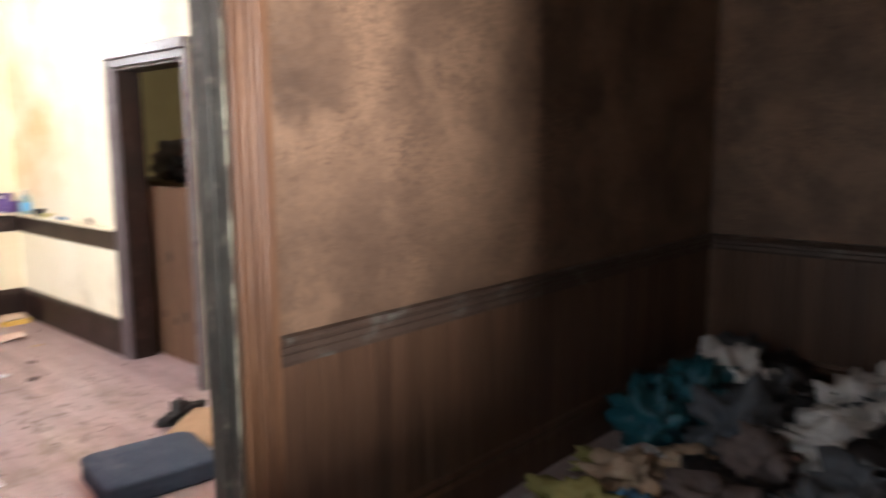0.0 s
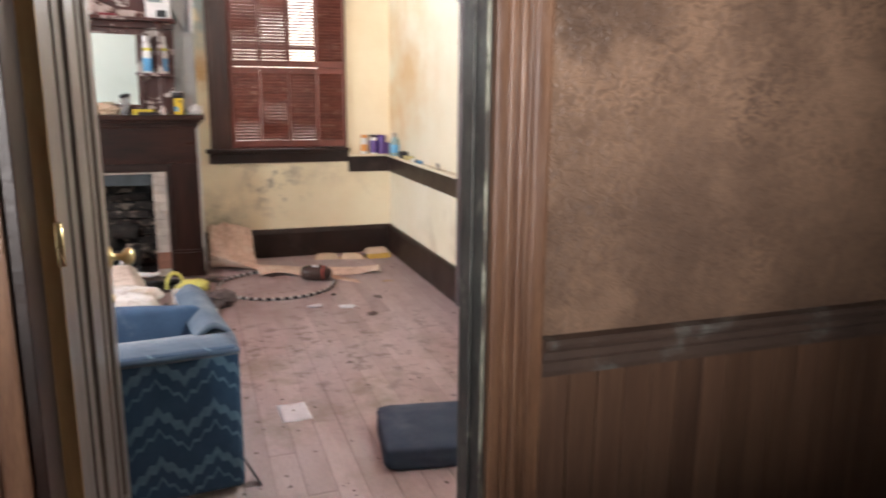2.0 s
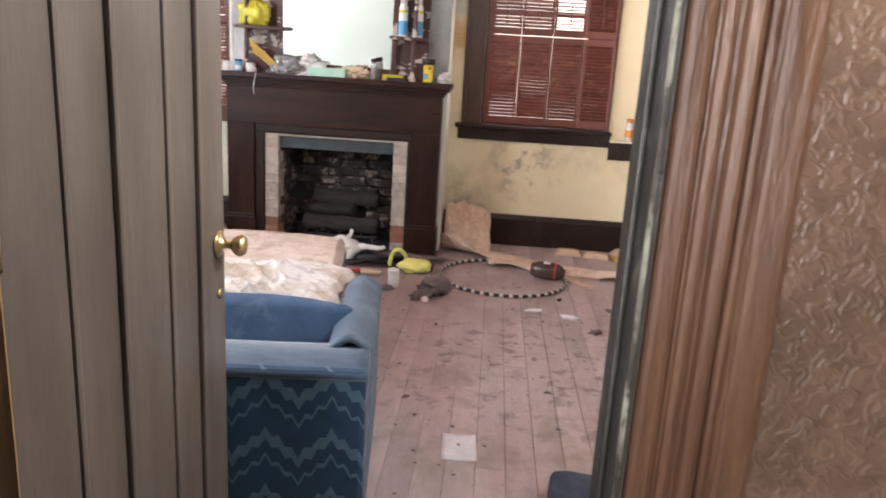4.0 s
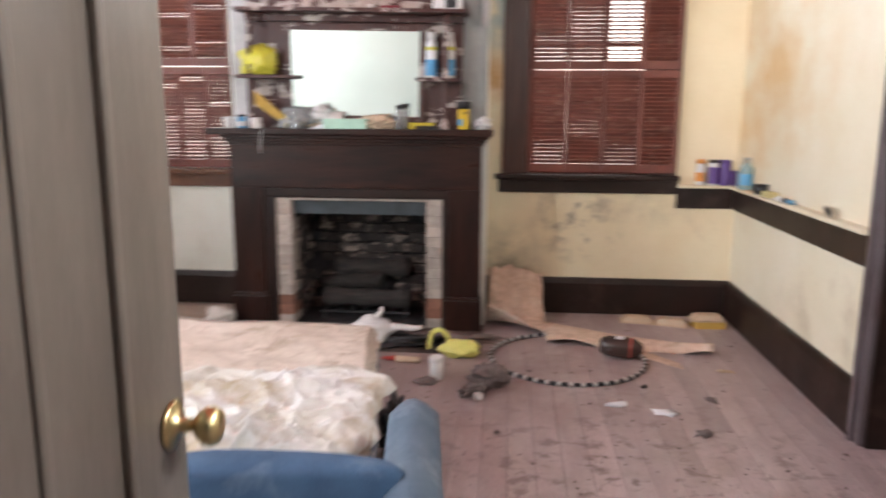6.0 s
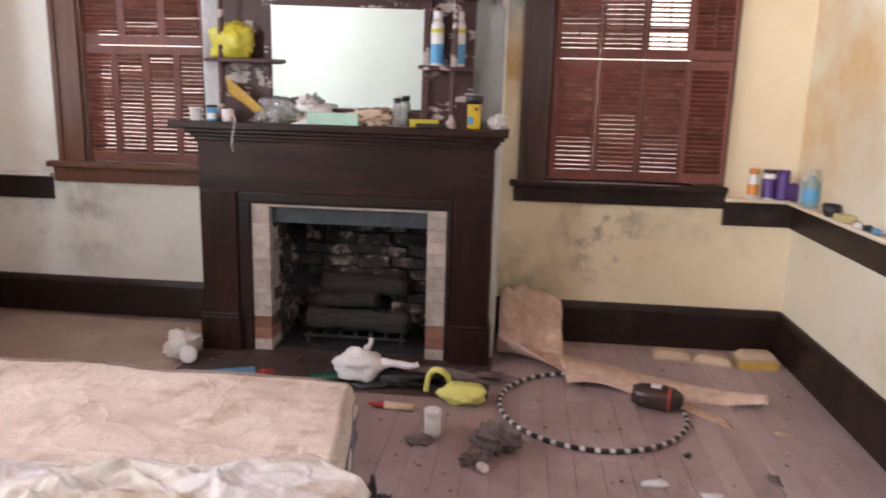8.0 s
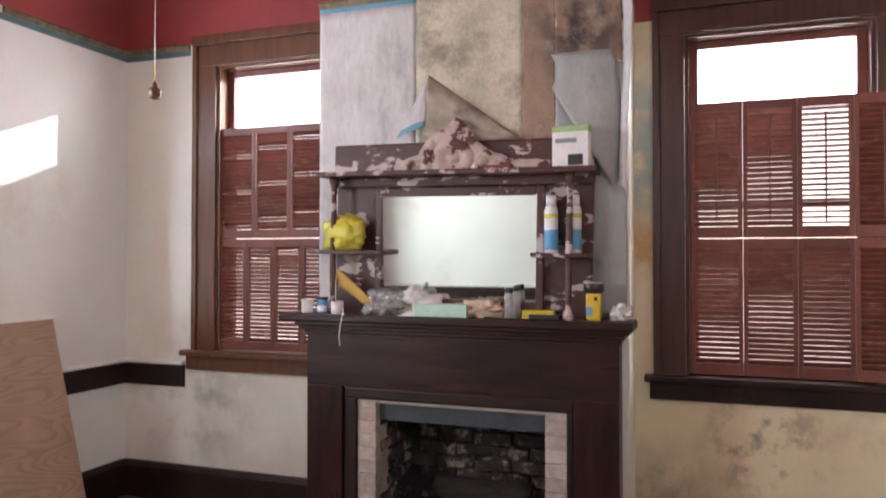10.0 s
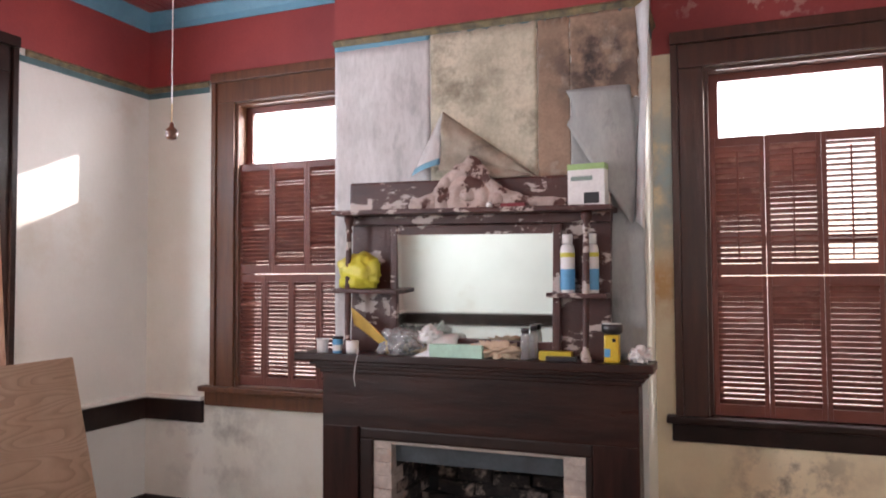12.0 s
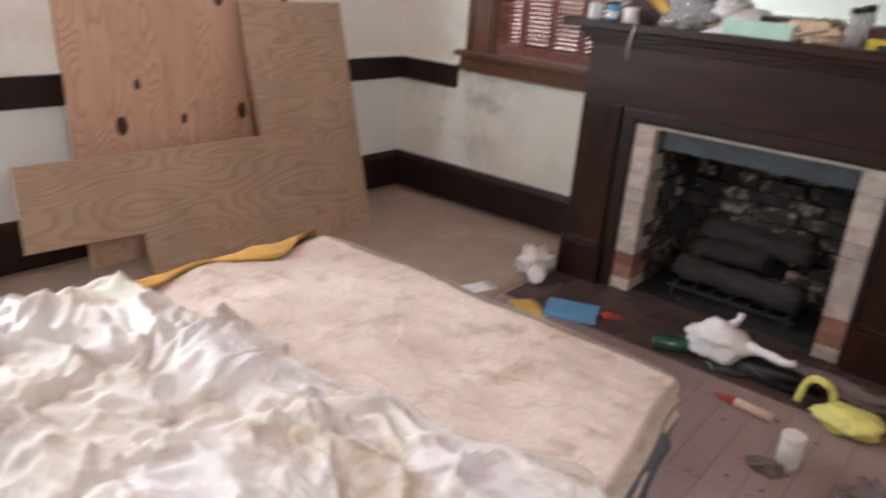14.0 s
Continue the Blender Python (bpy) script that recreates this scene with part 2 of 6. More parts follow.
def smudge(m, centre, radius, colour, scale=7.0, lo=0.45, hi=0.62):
    """Mixes in a noise-edged patch of colour round a place: smoke marks on walls, darker boards on the floor."""
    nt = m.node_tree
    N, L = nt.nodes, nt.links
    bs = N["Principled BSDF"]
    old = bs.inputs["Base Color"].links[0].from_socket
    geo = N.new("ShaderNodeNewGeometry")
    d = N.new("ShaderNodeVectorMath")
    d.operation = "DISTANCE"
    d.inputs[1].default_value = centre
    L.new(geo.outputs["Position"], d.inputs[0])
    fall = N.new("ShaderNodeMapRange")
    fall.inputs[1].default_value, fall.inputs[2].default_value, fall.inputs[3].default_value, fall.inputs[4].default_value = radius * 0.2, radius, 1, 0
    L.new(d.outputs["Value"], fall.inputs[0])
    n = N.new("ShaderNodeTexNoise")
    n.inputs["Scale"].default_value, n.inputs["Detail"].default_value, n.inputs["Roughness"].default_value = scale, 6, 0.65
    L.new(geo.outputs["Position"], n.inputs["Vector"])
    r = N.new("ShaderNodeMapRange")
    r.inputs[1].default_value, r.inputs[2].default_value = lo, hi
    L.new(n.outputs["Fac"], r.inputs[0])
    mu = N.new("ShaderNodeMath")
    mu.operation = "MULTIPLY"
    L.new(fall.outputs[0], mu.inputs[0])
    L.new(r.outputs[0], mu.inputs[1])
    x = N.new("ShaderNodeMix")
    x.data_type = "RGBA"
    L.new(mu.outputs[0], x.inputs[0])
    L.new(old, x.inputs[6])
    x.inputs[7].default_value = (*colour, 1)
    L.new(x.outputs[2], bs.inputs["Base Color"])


def grain(m, scale, distort, colour, stretch, fac=0.5):
    """Adds the flame figure of rotary-cut wood."""
    nt = m.node_tree
    N, L = nt.nodes, nt.links
    bs = N["Principled BSDF"]
    old = bs.inputs["Base Color"].links[0].from_socket
    geo = N.new("ShaderNodeNewGeometry")
    mp = N.new("ShaderNodeMapping")
    mp.inputs["Scale"].default_value = stretch
    L.new(geo.outputs["Position"], mp.inputs[0])
    n = N.new("ShaderNodeTexNoise")
    n.inputs["Scale"].default_value, n.inputs["Detail"].default_value = scale, 2.0
    L.new(mp.outputs[0], n.inputs["Vector"])
    k = N.new("ShaderNodeMath")
    k.operation = "MULTIPLY"
    k.inputs[1].default_value = distort
    L.new(n.outputs["Fac"], k.inputs[0])
    f = N.new("ShaderNodeMath")
    f.operation = "FRACT"
    L.new(k.outputs[0], f.inputs[0])
    r = N.new("ShaderNodeMapRange")
    r.inputs[1].default_value, r.inputs[2].default_value, r.inputs[3].default_value, r.inputs[4].default_value = 0.0, 0.55, fac, 0.0
    L.new(f.outputs[0], r.inputs[0])
    x = N.new("ShaderNodeMix")
    x.data_type = "RGBA"
    L.new(r.outputs[0], x.inputs[0])
    L.new(old, x.inputs[6])
    x.inputs[7].default_value = (*colour, 1)
    L.new(x.outputs[2], bs.inputs["Base Color"])


def emboss(m, scale, colour, fac, height):
    """Adds the raised thread-like squiggles of an embossed wall covering; paler tops paint wear and caught light."""
    nt = m.node_tree
    N, L = nt.nodes, nt.links
    bs = N["Principled BSDF"]
    old = bs.inputs["Base Color"].links[0].from_socket
    norm = bs.inputs["Normal"].links[0].from_socket
    geo = N.new("ShaderNodeNewGeometry")
    n = N.new("ShaderNodeTexNoise")
    n.inputs["Scale"].default_value, n.inputs["Detail"].default_value, n.inputs["Distortion"].default_value = scale, 1.5, 0.8
    L.new(geo.outputs["Position"], n.inputs["Vector"])
    c = N.new("ShaderNodeMath")
    c.operation = "SUBTRACT"
    c.inputs[1].default_value = 0.5
    L.new(n.outputs["Fac"], c.inputs[0])
    a = N.new("ShaderNodeMath")
    a.operation = "ABSOLUTE"
    L.new(c.outputs[0], a.inputs[0])
    r = N.new("ShaderNodeMapRange")
    r.inputs[1].default_value, r.inputs[2].default_value, r.inputs[3].default_value, r.inputs[4].default_value = 0.0, 0.11, 1.0, 0.0
    L.new(a.outputs[0], r.inputs[0])
    w = N.new("ShaderNodeTexNoise")
    w.inputs["Scale"].default_value, w.inputs["Detail"].default_value = 3.0, 5.0
    L.new(geo.outputs["Position"], w.inputs["Vector"])
    wr = N.new("ShaderNodeMapRange")
    wr.inputs[1].default_value, wr.inputs[2].default_value, wr.inputs[4].default_value = 0.42, 0.66, fac
    L.new(w.outputs["Fac"], wr.inputs[0])
    k = N.new("ShaderNodeMath")
    k.operation = "MULTIPLY"
    L.new(r.outputs[0], k.inputs[0])
    L.new(wr.outputs[0], k.inputs[1])
    x = N.new("ShaderNodeMix")
    x.data_type = "RGBA"
    L.new(k.outputs[0], x.inputs[0])
    L.new(old, x.inputs[6])
    x.inputs[7].default_value = (*colour, 1)
    L.new(x.outputs[2], bs.inputs["Base Color"])
    bp = N.new("ShaderNodeBump")
    bp.inputs["Strength"].default_value, bp.inputs["Distance"].default_value = height, 0.006
    L.new(r.outputs[0], bp.inputs["Height"])
    L.new(norm, bp.inputs["Normal"])
    L.new(bp.outputs[0], bs.inputs["Normal"])


# creases on the cloths too: their ridges are painted lighter, like highlights
emboss(M_matt, 6.0, (0.74, 0.67, 0.59), 0.35, 0.45)
emboss(M_sheet, 8.0, (0.74, 0.75, 0.74), 0.3, 0.5)
emboss(M_paper, 46.0, (0.38, 0.235, 0.15), 0.65, 0.32)
smudge(M_cream_b, (1.48, 0.60, 0.66), 0.36, (0.26, 0.22, 0.17), 7.0, 0.47, 0.62)
smudge(M_cream_b, (1.0, 0.60, 0.35), 0.35, (0.30, 0.27, 0.20), 4.0, 0.40, 0.65)
smudge(M_white_b, (-1.9, 0.60, 0.68), 0.6, (0.30, 0.30, 0.27), 4.0, 0.45, 0.7)
smudge(M_cream_b, (0.95, 0.60, 2.1), 0.45, (0.30, 0.32, 0.28), 4.0, 0.40, 0.6)
smudge(M_cream_b, (0.88, 0.60, 2.2), 0.45, (0.42, 0.53, 0.52), 4.0, 0.40, 0.55)
smudge(M_cream_b, (0.88, 0.60, 1.62), 0.22, (0.58, 0.36, 0.16), 5.0, 0.42, 0.58)
smudge(M_red, (1.35, 0.60, 3.25), 0.5, (0.55, 0.42, 0.36), 6.0, 0.52, 0.56)
smudge(M_cream, (2.53, 0.42, 1.5), 0.8, (0.66, 0.40, 0.15), 2.2, 0.30, 0.62)
smudge(M_cream, (2.53, -0.1, 1.7), 1.2, (0.66, 0.44, 0.20), 2.2, 0.46, 0.75)
smudge(M_floor, (1.5, -1.9, 0), 1.3, (0.21, 0.165, 0.145), 9.0, 0.53, 0.62)
# boards turn darker and browner toward the hearth
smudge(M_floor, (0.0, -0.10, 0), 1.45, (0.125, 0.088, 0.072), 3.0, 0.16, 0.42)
smudge(M_floor, (1.3, -2.5, 0), 1.6, (0.30, 0.25, 0.19), 3.0, 0.50, 0.70)
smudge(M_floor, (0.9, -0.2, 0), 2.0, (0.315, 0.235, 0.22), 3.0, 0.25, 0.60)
grain(M_ply, 1.2, 40.0, (0.17, 0.11, 0.07), (1.0, 0.45, 2.8), 0.42)
grain(M_ply2, 1.5, 42.0, (0.36, 0.18, 0.11), (2.2, 2.2, 0.55), 0.55)
grain(M_casing, 2.0, 18.0, (0.12, 0.05, 0.028), (6, 6, 0.25), 0.35)

# ---- building helpers ----


def box(bm, a, b, bev=0.0, m=None):
    """A box from corner a to corner b, with worn edges."""
    c = [(p + q) / 2 for p, q in zip(a, b)]
    d = [abs(q - p) for p, q in zip(a, b)]
    mat = Matrix.Translation(c) @ Matrix.Diagonal((*d, 1))
    vs = bmesh.ops.create_cube(bm, size=1, matrix=(m @ mat) if m else mat)["verts"]
    if bev:
        es = list({e for v in vs for e in v.link_edges})
        bmesh.ops.bevel(bm, geom=es, offset=min(bev, min(d) * 0.45), segments=2, affect="EDGES", profile=0.6)
    return bm


def one(a, b, bev=0.0, m=None):
    return box(bmesh.new(), a, b, bev, m)


def lathe(bm, prof, n=20, m=None, cap=True):
    """A turned body from (radius, height) pairs."""
    rings = []
    for r, z in prof:
        ring = []
        for i in range(n):
            p = Vector((r * math.cos(2 * math.pi * i / n), r * math.sin(2 * math.pi * i / n), z))
            ring.append(bm.verts.new(m @ p if m else p))
        rings.append(ring)
    for a, b in zip(rings, rings[1:]):
        for i in range(n):
            f = bm.faces.new((a[i], a[(i + 1) % n], b[(i + 1) % n], b[i]))
            f.smooth = True
    if cap:
        bm.faces.new(rings[0][::-1])
        bm.faces.new(rings[-1])
    return bm


def tube(bm, pts, r, n=8, closed=False):
    pts = [Vector(p) for p in pts]
    rings = []
    for i, p in enumerate(pts):
        if closed:
            d = pts[(i + 1) % len(pts)] - pts[i - 1]
        else:
            d = pts[min(i + 1, len(pts) - 1)] - pts[max(i - 1, 0)]
        q = d.to_track_quat("Z", "Y")
        rr = r(i / max(1, len(pts) - 1)) if callable(r) else r
        rings.append([bm.verts.new(p + q @ Vector((rr * math.cos(6.2832 * k / n), rr * math.sin(6.2832 * k / n), 0))) for k in range(n)])
    pairs = list(zip(rings, rings[1:])) + ([(rings[-1], rings[0])] if closed else [])
    for a, b in pairs:
        for k in range(n):
            bm.faces.new((a[k], a[(k + 1) % n], b[(k + 1) % n], b[k])).smooth = True
    if not closed:
        bm.faces.new(rings[0][::-1])
        bm.faces.new(rings[-1])
    return bm


def sheet(bm, fn, nu, nv, thick=0.0):
    """A cloth or paper sheet from fn(u, v) -> place, with a thickness."""
    g = [[bm.verts.new(fn(i / nu, j / nv)) for j in range(nv + 1)] for i in range(nu + 1)]
    for i in range(nu):
        for j in range(nv):
            bm.faces.new((g[i][j], g[i + 1][j], g[i + 1][j + 1], g[i][j + 1])).smooth = True
    if thick:
        bmesh.ops.recalc_face_normals(bm, faces=bm.faces[:])
        bmesh.ops.solidify(bm, geom=bm.faces[:], thickness=thick)
    return bm


def clump(bm, size, seed, rough=0.3, freq=3.0, sub=4, sharp=True):
    """A crumpled body: bags, rags, wads. Its underside is flat on z = 0."""
    vs = bmesh.ops.create_icosphere(bm, subdivisions=sub, radius=1)["verts"]
    off = Vector((seed * 7.3, seed * 3.1, seed * 1.7))
    for v in vs:
        p = v.co.normalized()
        n1 = noise.noise(p * freq * 0.6 + off)
        n2 = abs(noise.noise(p * freq * 1.6 + off)) if sharp else noise.noise(p * freq * 1.6 + off)
        n3 = abs(noise.noise(p * freq * 3.4 + off)) if sub > 3 else 0
        k = 1 + rough * n1 * 1.3 - rough * n2 * 1.2 - rough * 0.55 * n3
        v.co = Vector((p.x * size[0] * k, p.y * size[1] * k, max(0.0, (p.z * k * 0.75 + 0.55)) * size[2]))
    for f in bm.faces:
        f.smooth = True
    return bm


def part(name, bm, material, parent=None, label=""):
    me = bpy.data.meshes.new(name)
    bmesh.ops.recalc_face_normals(bm, faces=bm.faces[:])
    bm.to_mesh(me)
    bm.free()
    me.materials.append(material)
    ob = new(name, me)
    if parent:
        ob.parent = parent
    return tagged(ob, label)


def thing(name, label, category, at=(0, 0, 0), rz=0.0, group="", kind="", rx=0.0, ry=0.0):
    ob = new(name)
    ob.empty_display_size = 0.05
    ob.matrix_world = pose(*at, rx, ry, rz)
    return tagged(ob, label, category, group, kind)


def single(name, bm, material, label, category, at=(0, 0, 0), rz=0.0, group="", kind="", rx=0.0, ry=0.0):
    ob = part(name, bm, material)
    ob.matrix_world = pose(*at, rx, ry, rz)
    return tagged(ob, label, category, group, kind)


def struct(name, bm, material, label, category=""):
    return tagged(part(name, bm, material), label, category or name.split("_")[0], "", "structure")


# ---- the room's shell ----
XL, XR, YB, YF, YH, ZC = -2.45, 2.53, 0.60, -4.40, -4.55, 3.46
WT, WTB = 0.16, 0.13


def holed(bm, axis, at, thick, u0, u1, z0, z1, holes):
    """A wall from u0 to u1 with openings (ua, ub, za, zb) right through it."""
    def slab(ua, ub, za, zb):
        if ub - ua > 1e-4 and zb - za > 1e-4:
            lo, hi = sorted((at, at + thick))
            box(bm, (ua, lo, za) if axis == "y" else (lo, ua, za), (ub, hi, zb) if axis == "y" else (hi, ub, zb))
    u = u0
    for ua, ub, za, zb in sorted(holes):
        slab(u, ua, z0, z1)
        slab(ua, ub, z0, za)
        slab(ua, ub, zb, z1)
        u = ub
    slab(u, u1, z0, z1)
    return bm


WL = (-1.727, -0.93, 0.985, 2.80)     # window beside the fireplace, x and z of its opening
WR = (1.11, 1.97, 0.976, 2.713)
WS = (-1.34, -0.585, 1.00, 2.80)     # window in the side wall, y and z
DOOR = (0.477, 1.419, 0.0, 2.26)
WS3 = (-3.90, -2.80, 2.10, 2.80)
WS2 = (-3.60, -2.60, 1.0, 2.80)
KD = (-2.32, -1.43, 0.0, 1.985)
struct("wall_back_right", holed(bmesh.new(), "y", YB, WTB, 0.0, XR + WT, 0, ZC, [WR]), M_cream_b, "cream painted plaster wall with smoke stains")
struct("wall_back_left", holed(bmesh.new(), "y", YB, WTB, XL - WT, 0.0, 0, ZC, [WL]), M_white_b, "pale plaster wall beside the left window", "wall")
struct("wall_right", holed(bmesh.new(), "x", XR, WT, YF, YB, 0, ZC, [KD, WS3]), M_cream, "cream painted plaster wall beside the ledge")
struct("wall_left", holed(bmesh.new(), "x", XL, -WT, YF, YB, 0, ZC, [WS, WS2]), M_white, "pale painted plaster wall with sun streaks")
struct("wall_front", holed(bmesh.new(), "y", YF, -0.07, XL - WT, XR + WT, 0, ZC, [DOOR]), M_white, "pale painted wall round the entrance door")
struct("ground", one((-60, -60, -0.75), (60, 60, -0.7)), M_ground, "dry lawn round the house", "ground")

# chimney breast with a real firebox
BX0, BX1, BY = -0.77, 0.86, 0.21
bm = bmesh.new()
box(bm, (BX0, BY, 0), (-0.47, YB, ZC))
box(bm, (0.58, BY, 0), (BX1, YB, ZC))
box(bm, (-0.47, BY, 0.86), (0.58, YB, ZC))
struct("wall_chimney", bm, M_white, "plastered chimney breast with torn wallpaper", "wall")
bm = bmesh.new()
box(bm, (-0.47, YB - 0.02, 0), (0.58, YB + 0.02, 0.86))
struct("wall_firebox", bm, M_black, "soot-black back of the firebox", "wall")

# ceiling of narrow beaded boards, in one mesh
bm = bmesh.new()
box(bm, (XL - WT, YF - 0.2, ZC + 0.012), (XR + WT, YB + WT, ZC + 0.06))
x = XL
while x < XR:
    box(bm, (x + 0.003, YF, ZC), (x + 0.052, YB, ZC + 0.012), 0.003)
    x += 0.055
struct("ceiling", bm, M_redc, "red painted beadboard ceiling")


def run(name, prof, a, b, material, label, inward):
    """A moulding with the profile (out, z) from a to b along a wall; inward is the way out of the wall."""
    bm = bmesh.new()
    a, b, n = Vector((*a, 0)), Vector((*b, 0)), Vector((*inward, 0))
    A = [bm.verts.new(a + n * o + Vector((0, 0, z))) for o, z in prof]
    B = [bm.verts.new(b + n * o + Vector((0, 0, z))) for o, z in prof]
    for i in range(len(prof)):
        j = (i + 1) % len(prof)
        bm.faces.new((A[i], A[j], B[j], B[i]))
    bm.faces.new(A)
    bm.faces.new(B[::-1])
    return struct(name, bm, material, label)


CROWN = [(0, ZC - 0.112), (0.012, ZC - 0.112), (0.016, ZC - 0.07), (0.035, ZC - 0.045), (0.055, ZC - 0.02), (0.065, ZC - 0.012), (0.065, ZC - 0.001), (0, ZC - 0.001)]
PIC = [(0, 2.925), (0.010, 2.925), (0.016, 2.938), (0.026, 2.950), (0.018, 2.962), (0, 2.966)]
BASE = [(0, 0.0), (0.026, 0.0), (0.026, 0.215), (0.020, 0.235), (0.014, 0.25), (0, 0.255)]
RAIL = [(0, 0.755), (0.024, 0.755), (0.024, 0.885), (0.030, 0.892), (0, 0.895)]
CAP = [(0, 0.896), (0.060, 0.896), (0.066, 0.906), (0.060, 0.916), (0, 0.918)]
RAILL = [(o, z - 0.012) for o, z in RAIL]
BASEL = [(o, z * 0.945) for o, z in BASE]
CAPL = [(0, 0.884), (0.034, 0.884), (0.040, 0.892), (0.036, 0.903), (0, 0.908)]
for nm, prof, mat, lab in (("trim_crown", CROWN, M_blue_trim, "blue painted crown moulding under the ceiling"), ("trim_picture_rail", PIC, M_gilt, "tarnished gilt picture rail")):
    lx = 0.02 if nm == "trim_picture_rail" else 0
    run(nm, prof, (XL, YB), (BX0 if not lx else -1.94, YB), mat, lab, (0, -1))
    run(nm, prof, (BX1 if not lx else 2.13, YB), (XR, YB), mat, lab, (0, -1))
    run(nm, prof, (XL, YB), (XL, YF if not lx else -0.34), mat, lab, (1, 0))
    run(nm, prof, (XR, YF), (XR, YB), mat, lab, (-1, 0))
    run(nm, prof, (BX0, BY), (BX1, BY), mat, lab, (0, -1))
    run(nm, prof, (BX1, BY), (BX1, YB), mat, lab, (1, 0))
    if lx:
        run(nm, prof, (BX0, YB), (BX0, BY), mat, lab, (-1, 0))
# red frieze and the dark band under the picture rail
for nm, z0, z1, mat, lab in (("trim_frieze", 2.966, ZC - 0.112, M_red, "dull red painted frieze above the picture rail"), ("trim_band", 2.888, 2.925, M_teal, "uneven dark teal painted band")):
    e = 0.004
    for a, b in (((XL, YB - e, z0), (-1.94 if nm == "trim_band" else BX0, YB, z1)), ((BX1 if nm == "trim_frieze" else 2.13, YB - e, z0), (XR, YB, z1)),
                 ((XL, YF, z0), (XL + e, YB - e, z1)), ((XR - e, YF, z0), (XR, YB - e, z1)), ((BX0 - e, BY - e, z0), (BX1 + e, BY, z1)), ((BX1, BY, z0), (BX1 + e, YB - e, z1))):
        struct(nm, one(a, b), mat, lab)
struct("trim_frieze", one((BX1 + 0.004, YB - 0.004, 2.80), (2.13, YB, 2.966)), M_red, "dull red paint carried down to the window casing")
# baseboards, chair rail with its ledge
for a, b, n in (((BX1, YB), (XR, YB), (0, -1)), ((XL, YB), (BX0, YB), (0, -1)), ((XL, YB - 0.026), (XL, YF), (1, 0)), ((XR, -1.342), (XR, YB - 0.026), (-1, 0)), ((XL + 0.026, YF), (0.30, YF), (0, 1)), ((1.56, YF), (XR, YF), (0, 1))):
    run("baseboard", BASEL if a[0] == XL else BASE, a, b, M_dark, "dark stained tall baseboard", n)
for a, b, n, cap in (((2.14, YB), (XR, YB), (0, -1), CAP), ((XR, -1.342), (XR, YB - 0.026), (-1, 0), CAP), ((XL, YB), (-1.967, YB), (0, -1), CAPL), ((XL, YB - 0.026), (XL, -0.41), (1, 0), CAPL), ((XL, -1.53), (XL, YF), (1, 0), CAPL), ((XL + 0.026, YF), (0.30, YF), (0, 1), CAPL), ((1.56, YF), (XR, YF), (0, 1), CAPL)):
    run("trim_rail", RAILL if cap is CAPL else RAIL, a, b, M_dark, "dark stained chair rail", n)
    run("trim_ledge", cap, a, b, M_white if cap is CAPL else M_cream, "paint-covered ledge on the chair rail", n)


def casing(name, axis, at, out, u0, u1, z0, z1, w, material, label, sides="lr"):
    """A flat casing with a raised outer edge round an opening, as one part of the setting with its members."""
    t = thing(name, label, name.split("_")[0], kind="structure")
    def mem(nm, ua, ub, za, zb, d):
        lo, hi = sorted((at, at + out * d))
        part(nm, one((ua, lo, za) if axis == "y" else (lo, ua, za), (ub, hi, zb) if axis == "y" else (hi, ub, zb), 0.004), material, t)
    e = 0.035
    if "l" in sides:
        mem("casing_side", u0 - w, u0, z0, z1, 0.024)
        mem("casing_edge", u0 - w - e, u0 - w, z0, z1 + w, 0.04)
    if "r" in sides:
        mem("casing_side", u1, u1 + w, z0, z1, 0.024)
        mem("casing_edge", u1 + w, u1 + w + e, z0, z1 + w, 0.04)
    mem("casing_head", u0 - w, u1 + w, z1, z1 + w, 0.026)
    mem("casing_cap", u0 - w - e, u1 + w + e, z1 + w, z1 + w + 0.06, 0.052)
    return t


